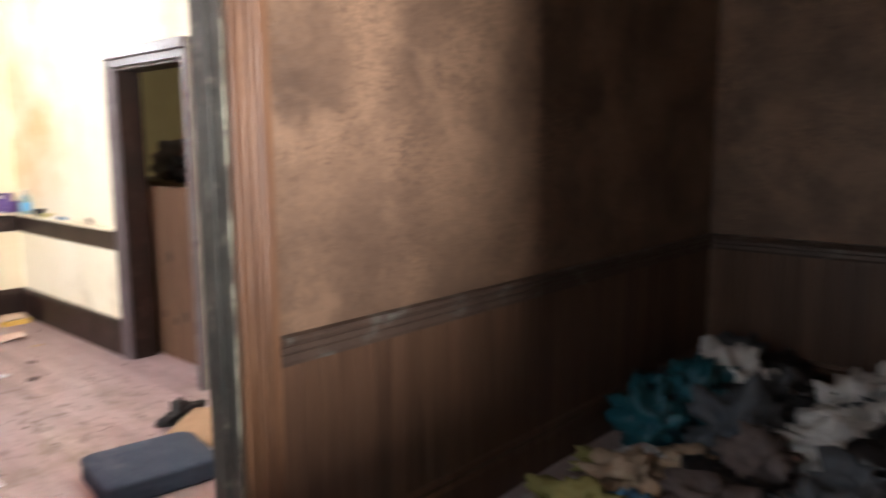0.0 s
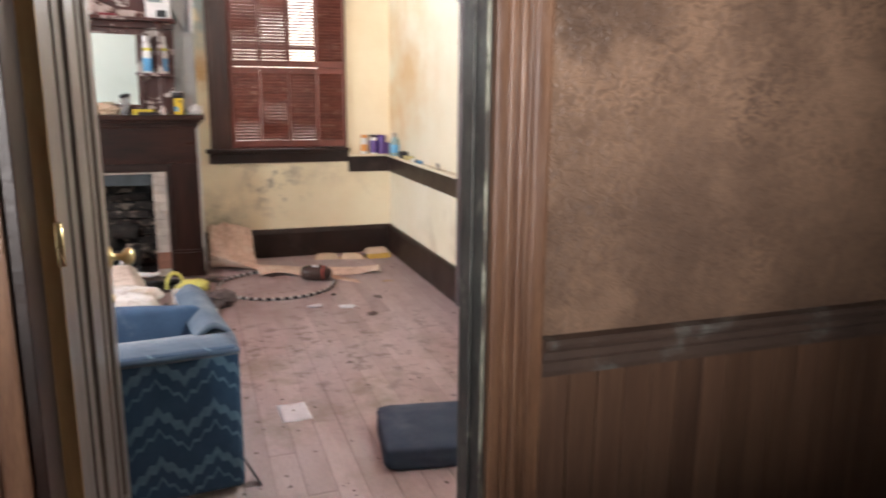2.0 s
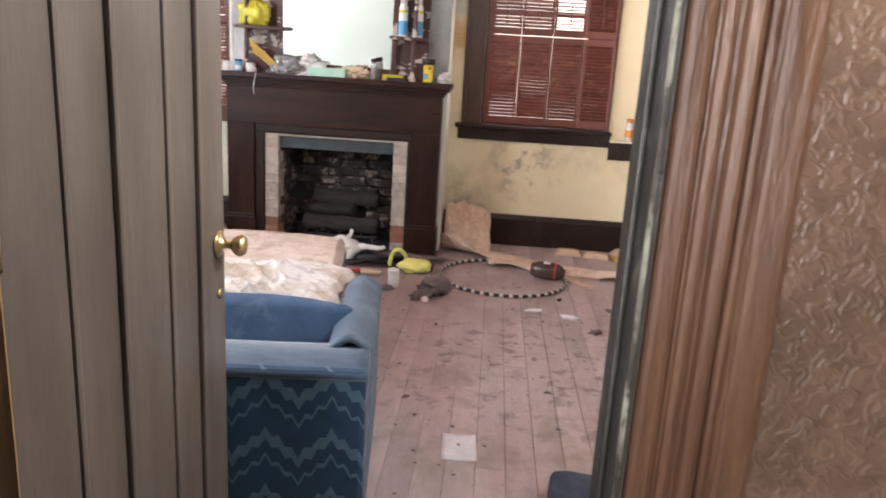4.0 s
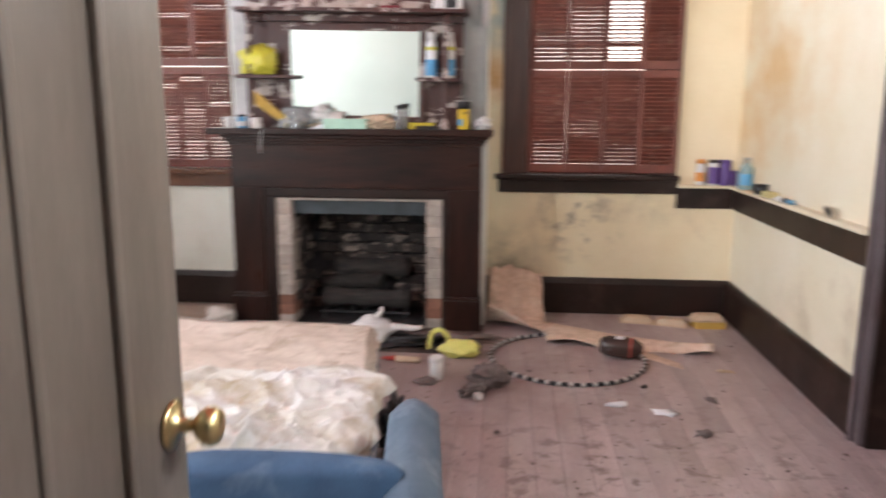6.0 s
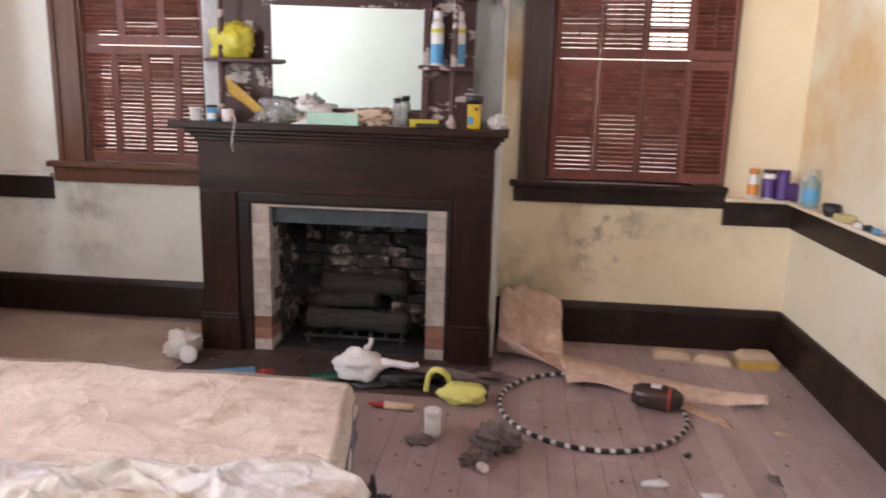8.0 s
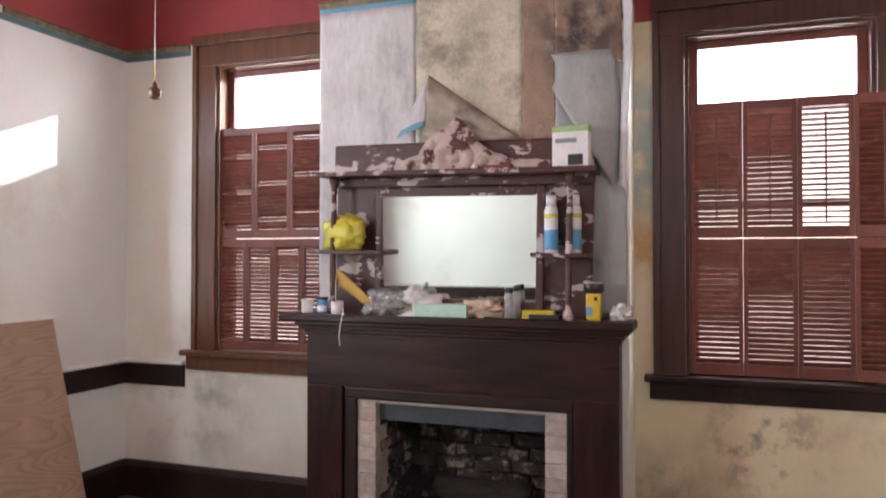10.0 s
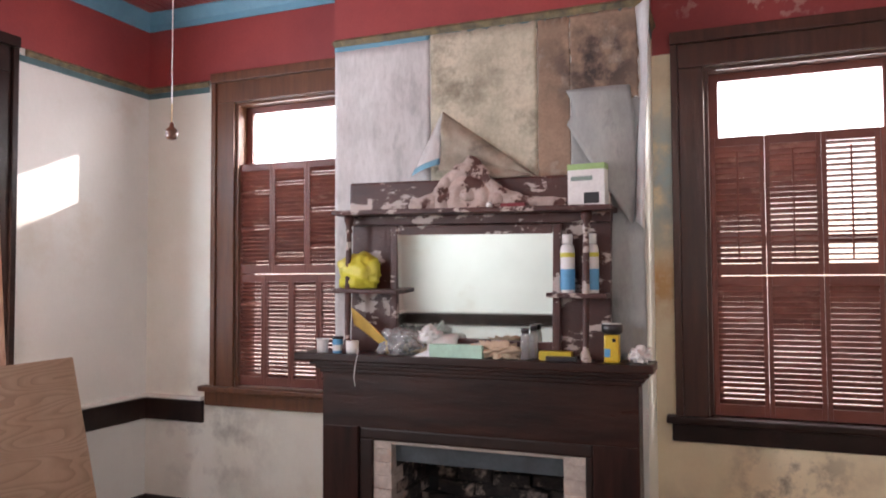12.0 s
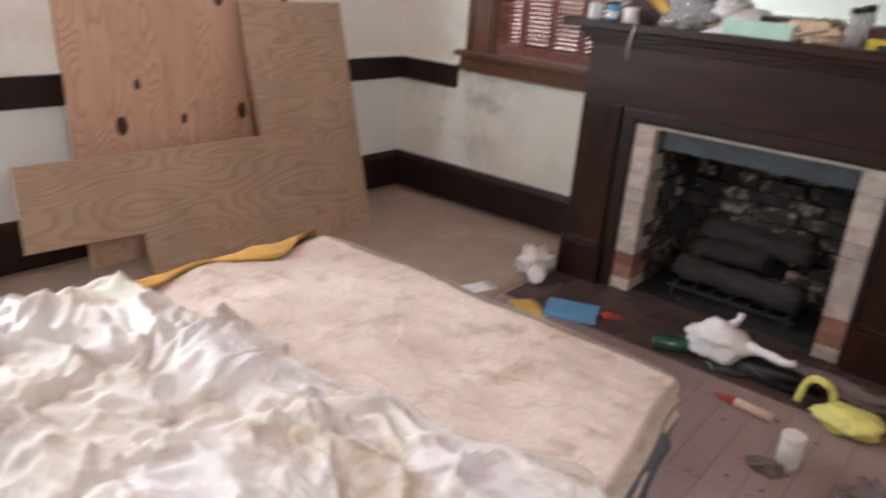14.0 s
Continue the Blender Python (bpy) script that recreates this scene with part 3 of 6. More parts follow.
def back_window(name, W, sill_l, sill_r, cas_w, sides, material):
    x0, x1, z0, z1 = W
    t = casing(name, "y", YB, -1, x0, x1, z0 - 0.035, z1, cas_w, material, "tall sash window with stained wooden casing", sides)
    bm = bmesh.new()
    for a, b in (((x0 + 0.001, YB - 0.002, z0 + 0.001), (x0 + 0.02, YB + WTB, z1 - 0.001)), ((x1 - 0.02, YB - 0.002, z0 + 0.001), (x1 - 0.001, YB + WTB, z1 - 0.001)), ((x0 + 0.02, YB - 0.002, z1 - 0.02), (x1 - 0.02, YB + WTB, z1 - 0.001))):
        box(bm, a, b)
    part("jamb", bm, material, t)
    bm = bmesh.new()
    f, y0, y1 = 0.045, YB + 0.085, YB + 0.12
    zm = (z0 + z1) / 2
    for a, b in (((x0 + 0.02, y0, z0), (x0 + 0.02 + f, y1, z1 - 0.02)), ((x1 - 0.02 - f, y0, z0), (x1 - 0.02, y1, z1 - 0.02)), ((x0 + 0.02 + f, y0, z1 - 0.06), (x1 - 0.02 - f, y1, z1 - 0.02)),
                 ((x0 + 0.02 + f, y0, zm - 0.02), (x1 - 0.02 - f, y1, zm + 0.02)), ((x0 + 0.02 + f, y0, z0), (x1 - 0.02 - f, y1, z0 + 0.06))):
        box(bm, a, b, 0.003)
    sash = part("sash", bm, M_shutter, t, "dark red painted sash")
    for za, zb in ((z0 + 0.06, zm - 0.02), (zm + 0.02, z1 - 0.06)):
        g = part("pane", one((x0 + 0.065, YB + 0.10, za), (x1 - 0.065, YB + 0.104, zb)), M_glass, sash)
        g.visible_shadow = False
    part("window_sill", one((sill_l, YB - 0.070, z0 - 0.035), (sill_r, YB + 0.09, z0), 0.008), M_dark if sides == "lr" else material, t)
    part("apron", one((sill_l + 0.025, YB - 0.03, z0 - 0.125), (sill_r - (0.03 if sides == "l" else 0), YB, z0 - 0.036), 0.003), M_dark if sides == "lr" else material, t)
    return t


# darker version of the brown stain; the right casing's backlit shade is in its colour
M_wcase_backlit = surf("stained_casing_backlit", (0.078, 0.033, 0.022), (0.042, 0.019, 0.013), 5, 0.32, 0.12, stretch=(6, 6, 0.5), amount=0.4)
back_window("window_1", WL, -1.965, BX0, 0.133, "l", M_brown)
back_window("window_2", WR, 0.91, 2.145, 0.12, "lr", M_wcase_backlit)
# assumed window, never in view, frames the left fill lamp
t4 = casing("window_4", "x", XL, 1, WS2[0], WS2[1], WS2[2] - 0.035, WS2[3], 0.10, M_brown, "added unseen side window with stained casing")
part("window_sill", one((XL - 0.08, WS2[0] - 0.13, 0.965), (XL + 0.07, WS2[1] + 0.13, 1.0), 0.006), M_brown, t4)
# unseen window, added only to carry the right-hand fill lamp
t5 = casing("window_5", "x", XR, -1, WS3[0], WS3[1], WS3[2] - 0.035, WS3[3], 0.10, M_brown, "added unseen window in the right wall with stained casing")
part("window_sill", one((XR - 0.07, WS3[0] - 0.13, 2.065), (XR + 0.08, WS3[1] + 0.13, 2.10), 0.006), M_brown, t5)
t = casing("window_3", "x", XL, 1, WS[0], WS[1], WS[2] - 0.035, WS[3], 0.145, M_dark, "side window half hidden behind leaning boards")
bm = bmesh.new()
for a, b in (((XL - WT, WS[0], 1.0), (XL - 0.08, WS[0] + 0.05, 2.8)), ((XL - WT, WS[1] - 0.05, 1.0), (XL - 0.08, WS[1], 2.8)), ((XL - WT, WS[0], 1.88), (XL - 0.08, WS[1], 1.93))):
    box(bm, a, b, 0.003)
part("sash", bm, M_shutter, t)
part("window_sill", one((XL - 0.08, WS[0] - 0.13, 0.965), (XL + 0.07, WS[1] + 0.13, 1.0), 0.006), M_brown, t)

# ---- louvred shutters ----


def shutter(at, cols, w, h, slat_tilt, label, open_cols=(), loose=None):
    """One tier of hinged louvred panels: per column two stiles, rails, a tilt rod and its slats."""
    t = thing("louvred_shutter", label, "shutter", at, group="louvred window shutters")
    s, r = 0.022, 0.045
    n = int((h - 2 * r - 0.012) / 0.0248)
    slat_bm = one((-(w - 2 * s) / 2 - 0.004, -0.003, -0.0185), ((w - 2 * s) / 2 + 0.004, 0.003, 0.0185), 0.0015)
    me = None
    for c in range(cols):
        x = c * w
        bm = bmesh.new()
        box(bm, (x + 0.001, -0.012, 0), (x + s, 0.012, h), 0.003)
        box(bm, (x + w - s, -0.012, 0), (x + w - 0.001, 0.012, h), 0.003)
        box(bm, (x + s, -0.012, 0), (x + w - s, 0.012, r + 0.01), 0.002)
        box(bm, (x + s, -0.012, h - r), (x + w - s, 0.012, h), 0.002)
        pf = part("panel_frame", bm, M_shutter, t)
        tilt = open_cols.get(c, slat_tilt) if open_cols else slat_tilt
        for i in range(n):
            z = r + 0.012 + (h - 2 * r - 0.012) * (i + 0.5) / n
            if me is None:
                ob = part("slat", slat_bm, M_slat, pf)
                me = ob.data
            else:
                ob = new("slat", me)
                ob.parent = pf
            k = math.sin(i * 12.9898 + c * 4.1) * 1.3 + 0.9 * math.sin(i * 0.45 + c * 2.1 + at[0])
            ob.matrix_basis = pose(x + w / 2, 0, z, (loose if loose and (i * 7 + c * 4) % 9 == 0 else tilt) + k, 0, 0)
        if open_cols:
            part("tilt_rod", one((x + w / 2 - 0.004, -0.026, r + 0.03), (x + w / 2 + 0.004, -0.018, h - r - 0.03), 0.001), M_shutter, pf)
    return t


YS = YB - 0.052
shutter((1.138, YS, 0.995), 4, 0.2425, 0.670, 52, "closed oxblood louvred shutters in the lower sash")
shutter((1.138, YS, 1.669), 4, 0.2425, 0.672, 54, "oxblood louvred shutters with one opened row of slats", {0: 60, 1: 62, 2: 82, 3: 54})
YS2 = YB + 0.035
shutter((-1.722, YS2, 0.992), 4, 0.198, 0.700, 57, "closed brown-red louvred shutters in the lower sash", loose=-64)
shutter((-1.722, YS2, 1.697), 3, 0.255, 0.703, 57, "brown-red louvred shutters in the upper sash", loose=-60)

# ---- fireplace ----
t = thing("mantelpiece", "dark mahogany mantelpiece with a broad shelf", "mantelpiece", (0, 0, 0))
PX0, PX1 = -0.765, 0.835
for x0, x1 in ((PX0, PX0 + 0.205), (PX1 - 0.205, PX1)):
    part("pilaster", one((x0, 0.070, 0.215), (x1, BY, 0.91), 0.004), M_mantel_v, t)
    part("plinth", one((x0 - 0.012, 0.048, 0.0), (x1 + 0.012, BY, 0.20), 0.004), M_mantel_v, t)
    part("plinth_cap", one((x0 - 0.006, 0.056, 0.20), (x1 + 0.006, BY, 0.222), 0.007), M_mantel_v, t)
part("frieze", one((PX0, 0.070, 0.91), (PX1, BY, 1.20), 0.003), M_mantel, t)
for x0, x1 in ((PX0 + 0.205, -0.485), (0.592, PX1 - 0.205)):
    part("inner_moulding", one((x0, 0.084, 0.0), (x1, BY, 0.855), 0.012), M_dark, t)
part("inner_moulding", one((PX0 + 0.205, 0.083, 0.846), (PX1 - 0.205, BY, 0.91), 0.012), M_dark, t)
bm = bmesh.new()
for i, (o, z) in enumerate(((0.012, 1.18), (0.028, 1.20), (0.050, 1.222))):
    box(bm, (PX0 - o, 0.070 - o, z), (PX1 + o, BY, z + 0.022), 0.006)
part("bed_moulding", bm, M_mantel, t)
part("shelf", one((-0.892, -0.008, 1.243), (0.905, BY, 1.283), 0.007), M_mantel, t, "dusty mantel shelf with chipped edge")
# painted slips either side of the hearth
tsl = thing("fire_surround", "grey-painted brick slips flanking the firebox", "surround", (0, 0, 0))
for x0, x1 in ((-0.485, -0.385), (0.490, 0.592)):
    z = 0.0
    i = 0
    while z < 0.82:
        h = 0.066
        part("brick", one((x0, 0.098 + 0.002 * (i % 2), z + 0.0005), (x1, BY + 0.05, min(0.842, z + h)), 0.0015), M_brick if i in (1, 2) else M_stone, tsl)
        z += h + 0.001
        i += 1
part("lintel_bar", one((-0.385, 0.105, 0.828), (0.49, 0.13, 0.842), 0.002), M_stone, tsl, "thin pale iron lintel")
part("damper", one((-0.385, 0.150, 0.735), (0.49, 0.160, 0.828), 0.003), M_damper, tsl, "blue-grey iron hood plate")
M_hearth = surf("dark_hearth_tiles", (0.075, 0.048, 0.040), (0.04, 0.028, 0.025), 8, 0.5, 0.2, stain=(0.11, 0.085, 0.075), stain_scale=6, jitter=0.2)
ht = thing("hearth", "dark sooty tiled hearth before the fire", "hearth", (-0.785, -0.40, 0), kind="structure")
for i in range(11):
    for j in range(4):
        part("tile", one((i * 0.15 + 0.001, j * 0.15 + 0.001, 0.0), (i * 0.15 + 0.149, j * 0.15 + 0.149, 0.006), 0.002), M_hearth, ht)
# firebox lining of bricks
fb = thing("firebox", "sooty crumbling brick firebox", "fireplace", (0, 0.3, 0))
rnd = random.Random(5)
brick_me = None
def fbrick(m):
    global brick_me
    if brick_me is None:
        ob = part("brick", one((-0.1, -0.03, -0.031), (0.1, 0.03, 0.031), 0.007), M_soot, fb)
        brick_me = ob.data
    else:
        ob = new("brick", brick_me)
        ob.parent = fb
    ob.matrix_basis = m
for r in range(12):
    z = 0.035 + r * 0.07
    for c in range(4):
        x = -0.30 + c * 0.21 + (0.1 if r % 2 else 0)
        if rnd.random() < 0.12:
            continue
        fbrick(pose(x, 0.255 + rnd.uniform(-0.045, 0.012), z, rnd.uniform(-7, 7), rnd.uniform(-5, 5), rnd.uniform(-9, 9)))
    for sx in (-0.41, 0.515):
        for k in range(2):
            if rnd.random() < 0.1:
                continue
            fbrick(pose(sx + rnd.uniform(-0.01, 0.01), -0.02 + k * 0.2 + (0.08 if r % 2 else 0) - 0.02, z, 0, rnd.uniform(-3, 3), 90 + rnd.uniform(-4, 4)))
part("hearth", one((-0.40, -0.16, 0.001), (0.51, 0.29, 0.012)), M_black, fb)
for nm, p0, p1, r in (("log", (-0.25, 0.05, 0.14), (0.36, 0.03, 0.13), 0.062), ("log", (-0.28, 0.13, 0.22), (0.15, 0.15, 0.235), 0.05), ("log", (-0.20, 0.17, 0.33), (0.34, 0.19, 0.315), 0.062)):
    bm = bmesh.new()
    pts = [Vector(p0).lerp(Vector(p1), i / 9) + Vector((0, 0.008 * math.sin(i * 1.9), 0.008 * math.cos(i * 2.3))) for i in range(10)]
    tube(bm, pts, lambda u, r=r: r * (1 + 0.12 * math.sin(u * 17 + r * 90)), 12)
    single(nm, bm, M_log, "charred fat log lying in the fireplace", "log", (0, 0.3, 0), group="logs in the fireplace")
gr = thing("fire_grate", "rusty black iron fire grate", "grate", (0.05, 0.33, 0.012))
for k in range(7):
    part("bar", one((-0.27 + k * 0.09, -0.08, 0.05), (-0.255 + k * 0.09, 0.16, 0.066), 0.003), M_black, gr)
for k in (-0.08, 0.14):
    part("rail", one((-0.30, k, 0.035), (0.31, k + 0.016, 0.05), 0.003), M_black, gr)
for x in (-0.28, 0.27):
    for y in (-0.08, 0.14):
        part("leg", one((x, y, 0), (x + 0.016, y + 0.016, 0.036)), M_black, gr)

# ---- overmantel with mirror ----
ZS = 1.284
om = thing("overmantel", "flaking red-brown overmantel with columns and a carved crest", "overmantel", (0, 0, ZS), ry=1.0)
part("backboard", one((-0.645, 0.155, -0.015), (0.70, 0.20, 0.70), 0.003), M_over, om)
part("top_board", one((-0.665, 0.150, 0.70), (0.70, 0.20, 0.872), 0.012), M_over, om)
part("top_shelf", one((-0.685, -0.008, 0.690), (0.725, 0.20, 0.714), 0.006), M_over, om)
part("cornice", one((-0.655, 0.112, 0.645), (0.71, 0.154, 0.690), 0.005), M_over, om)
for x in (-0.610, 0.607):
    bm = bmesh.new()
    lathe(bm, [(0.026, -0.012), (0.026, 0.03), (0.018, 0.035), (0.02, 0.05), (0.013, 0.06), (0.016, 0.2), (0.017, 0.34), (0.015, 0.5), (0.012, 0.60), (0.02, 0.61), (0.013, 0.625), (0.02, 0.65), (0.026, 0.665), (0.026, 0.69)], 16, Matrix.Translation((x, 0.05, 0)))
    part("column", bm, M_over, om)
for x0, x1 in ((-0.70, -0.325), (0.43, 0.703)):
    part("bracket_shelf", one((x0, 0.02, 0.295), (x1, 0.155, 0.317), 0.006), M_over, om)
bm = bmesh.new()
for a, b in (((-0.367, 0.120, 0.0), (0.436, 0.155, 0.080)), ((-0.405, 0.118, 0.0), (-0.368, 0.155, 0.64)), ((0.437, 0.118, 0.0), (0.475, 0.155, 0.64)), ((-0.367, 0.120, 0.590), (0.436, 0.155, 0.64))):
    box(bm, a, b, 0.006)
part("mirror_frame", bm, M_over, om)
mirror = part("mirror", one((-0.385, 0.0, -0.275), (0.455, 0.006, 0.275)), M_mirror, om, "clean rectangular mirror glass")
mirror.matrix_basis = pose(0, 0.132, 0.325, 2.4, 0, 0)
# carved crest: a scrolled shell on a rising board
bm = bmesh.new()
def crest(u, v):
    """A hooded shell in the middle with scrolled leaves dying out to both sides."""
    x = -0.30 + 0.80 * u
    dx = x - 0.015
    top = 0.045 + 0.16 * math.exp(-(dx / 0.125) ** 2) + 0.055 * math.exp(-(dx / 0.27) ** 2) + 0.012 * math.sin(dx * 34) * math.exp(-(dx / 0.35) ** 2)
    z = 0.714 + top * v
    dz = z - 0.775
    r = math.hypot(dx * 0.95, dz)
    a = math.atan2(dz, dx)
    hood = max(0.0, 1 - r / 0.16)
    rel = 0.030 * hood ** 0.5 + 0.007 * math.cos(r * 88) * min(1, hood * 3)
    leaf = 1 - min(1, abs(noise.noise(Vector((dx * 9, dz * 13, 3.0)))) * 4.2)
    vein = math.cos(a * 9 + 3 * math.sin(r * 20)) * math.exp(-((r - 0.2) / 0.12) ** 2)
    rel += (0.024 * leaf + 0.007 * vein) * (1 - min(1, hood * 2.5)) * math.exp(-(dx / 0.36) ** 2) * (0.35 + 0.65 * math.sin(math.pi * min(1, v * 1.05)))
    rel -= 0.020 * math.exp(-((dx / 0.05) ** 2 + ((dz - 0.045) / 0.02) ** 2)) + 0.014 * math.exp(-((dx / 0.045) ** 2 + ((dz + 0.012) / 0.012) ** 2))
    return Vector((x, 0.136 - rel, z))
sheet(bm, crest, 150, 44, 0.02)
for sg in (-1, 1):
    for r0, ox, oz in ((0.030, 0.150, 0.762), (0.022, 0.235, 0.745)):
        tube(bm, [(0.015 + sg * (ox + r0 * (1 - k / 16) * math.cos(k * 0.62)), 0.118, oz + r0 * (1 - k / 16) * math.sin(k * 0.62)) for k in range(15)], 0.007, 8)
part("crest", bm, M_carve, om, "pale carved shell crest with scrolls")

# ---- torn wallpaper on the chimney breast ----
M_wp_white = surf("faded_white_wallpaper", (0.64, 0.64, 0.63), (0.46, 0.46, 0.45), 6, 0.7, 0.2, stretch=(1, 1, 0.4), stain=(0.33, 0.33, 0.33), stain_scale=6, amount=0.45, fine=40)
M_wp_cream = surf("mildewed_cream_wallpaper", (0.60, 0.56, 0.43), (0.40, 0.375, 0.28), 5, 0.7, 0.2, stain=(0.24, 0.225, 0.165), stain_scale=7, amount=0.45, fine=40)
M_wp_brown = surf("bare_brown_backing_paper", (0.36, 0.25, 0.17), (0.24, 0.17, 0.12), 5, 0.75, 0.2, stain=(0.45, 0.40, 0.33), stain_scale=5, amount=0.4)
M_wp_flap = surf("curled_wallpaper_back", (0.42, 0.38, 0.30), (0.25, 0.22, 0.17), 7, 0.7, 0.25, stain=(0.12, 0.10, 0.08), stain_scale=6)
M_wp_soot = surf("sooty_grey_wallpaper", (0.40, 0.42, 0.40), (0.26, 0.28, 0.27), 4, 0.7, 0.15, stretch=(1, 1, 0.5), stain=(0.09, 0.10, 0.10), stain_scale=3.2, amount=0.3)
smudge(M_wp_brown, (0.66, BY, 2.68), 0.36, (0.045, 0.033, 0.030), 9.0, 0.36, 0.58)
smudge(M_wp_cream, (-0.1, BY, 2.75), 0.55, (0.20, 0.18, 0.13), 6.0, 0.48, 0.66)
def paperstrip(name, x0, x1, z0, z1, off, mat, label, wob=0.006, sd=1):
    bm = bmesh.new()
    def fn(u, v):
        ex = wob * noise.noise(Vector((v * 9, sd, u * 2))) * (1 if u in (0, 1) else 0.0)
        ez = wob * 2 * noise.noise(Vector((u * 14, sd + 5, 0))) * (1 if v in (0, 1) else 0)
        return Vector((x0 + (x1 - x0) * u + ex, BY - off - 0.002 * abs(noise.noise(Vector((u * 3, v * 5, sd)))), z0 + (z1 - z0) * v + ez))
    sheet(bm, fn, 24, 30, 0.0015)
    return struct(name, bm, mat, label, "wallpaper")
paperstrip("wallpaper_1", BX0, -0.21, 1.29, 2.905, 0.004, M_wp_white, "faded white wallpaper strip", 0.004, 1)
paperstrip("wallpaper_2", -0.205, 0.36, 1.29, 2.922, 0.004, M_wp_cream, "mildewed cream wallpaper strip", 0.008, 2)
paperstrip("wallpaper_3", 0.362, 0.52, 1.29, 2.924, 0.003, M_wp_brown, "bare brown backing where paper is torn", 0.006, 3)
paperstrip("wallpaper_4", 0.522, BX1, 1.29, 2.50, 0.004, M_wp_soot, "sooty grey wallpaper beside the mirror", 0.008, 4)
paperstrip("wallpaper_5", 0.522, BX1 - 0.02, 2.50, 2.924, 0.006, M_wp_brown, "torn brown hanging paper", 0.012, 5)
paperstrip("trim_blue_remnant", BX0, -0.215, 2.898, 2.922, 0.008, M_blue_trim, "remnant of bright blue painted edge", 0.0015, 6)
# the torn flaps that hang off the breast
bm = bmesh.new()
def flap(u, v):
    """Folded over along a slanting crease, its loose edge resting on the crest."""
    a = Vector((-0.136, BY - 0.012, 2.515)).lerp(Vector((0.365, BY - 0.012, 2.150)), u)
    low = Vector((-0.120, 0.125, 2.19)).lerp(Vector((0.365, 0.165, 2.140)), u)
    p = a.lerp(low, v)
    roll = 0.035 * math.sin(math.pi * min(1, v * 1.6)) * (1 - 0.55 * u)
    return p + Vector((0.018 * math.sin(v * 5 + u * 4) * v, -roll - 0.012 * noise.noise(Vector((u * 5, v * 4, 2))), 0.012 * math.sin(u * 9) * v))
sheet(bm, flap, 36, 20, 0.0015)
single("wallpaper_flap", bm, M_wp_flap, "big grey-brown flap of wallpaper folded over the crest", "wallpaper", kind="structure")
bm = bmesh.new()
def flap2(u, v):
    top = Vector((-0.140, BY - 0.012, 2.512))
    low = Vector((-0.290, 0.150, 2.185)).lerp(Vector((-0.128, 0.135, 2.235)), u)
    return top.lerp(low, v) + Vector((0, -0.022 * math.sin(math.pi * u) * v, 0))
sheet(bm, flap2, 10, 16, 0.0015)
single("wallpaper_flap", bm, M_wp_white, "torn white wallpaper corner hanging down", "wallpaper", kind="structure")
bm = bmesh.new()
sheet(bm, lambda u, v: flap2(u, 0.885 + 0.115 * v) + Vector((0, -0.005, 0)), 10, 4, 0.001)
single("wallpaper_edge", bm, M_blue_trim, "bright blue painted edge of the hanging wallpaper", "wallpaper", kind="structure")
bm = bmesh.new()
def flap3(u, v):
    x = 0.50 + 0.30 * u
    z = 2.56 - 0.66 * v * (0.25 + 0.75 * u) 
    return Vector((x + 0.03 * math.sin(v * 3) , BY - 0.012 - 0.06 * math.sin(u * 3.1) * (0.3 + v) * 0.7, z))
sheet(bm, flap3, 14, 14, 0.0015)
single("wallpaper_flap", bm, M_wp_soot, "grey wallpaper sheet sagging off the wall", "wallpaper", kind="structure")
bm = bmesh.new()
def flap4(u, v):
    return Vector((BX1 - 0.03 + 0.07 * math.sin(u * 2.2 + v * 1.3) * (0.4 + 0.6 * (1 - v)), BY - 0.012 - 0.05 * math.sin(u * 3.14), 2.92 - 1.05 * v + 0.05 * u))
sheet(bm, flap4, 8, 20, 0.0015)
single("wallpaper_flap", bm, M_wp_white, "long curl of wallpaper peeling off the corner", "wallpaper", kind="structure")

# ---- entrance door, its casing, and the hall ----
M_chip = surf("pale_chipped_paint", (0.44, 0.45, 0.36), (0.10, 0.085, 0.06), 30, 0.5, 0.3, stretch=(1, 1, 0.35), stain=(0.06, 0.05, 0.04), stain_scale=22, edge=(0.50, 0.54))
tc = thing("door_1", "moulded red-brown door casing", "door", (0, 0, 0), kind="structure")
def fluted(x0, x1, y0, out, z0, z1, parent, name="casing_side"):
    bm = bmesh.new()
    w = x1 - x0
    box(bm, (x0, y0 - out * 0.018, z0), (x1, y0, z1)) if out > 0 else box(bm, (x0, y0, z0), (x1, y0 - out * 0.018, z1))
    for f0, f1, d in ((0.0, 0.20, 0.030), (0.24, 0.36, 0.026), (0.40, 0.54, 0.034), (0.57, 0.66, 0.026), (0.70, 1.0, 0.022)):
        lo, hi = sorted((y0 - out * d, y0 - out * 0.004))
        box(bm, (x0 + w * f0, lo, z0), (x0 + w * f1, hi, z1), 0.007)
    part(name, bm, M_casing, parent)
fluted(1.404, 1.54, YH, 1, 0, 2.28, tc)
fluted(0.33, 0.475, YH, 1, 0, 2.28, tc)
part("casing_head", one((0.33, YH - 0.03, 2.28), (1.54, YH, 2.42), 0.006), M_casing, tc)
part("jamb", one((1.396, YH - 0.004, 0), (1.418, YF + 0.004, 2.25), 0.003), M_green_edge, tc, "grey-green chipped jamb edge")
part("chipped_edge", one((1.3935, YH - 0.006, 0.0), (1.3995, YH + 0.001, 2.24), 0.001), M_chip, tc, "pale chipped paint along the jamb corner")
part("jamb", one((0.477, YH - 0.004, 0), (0.50, YF + 0.004, 2.25), 0.003), M_dark, tc)
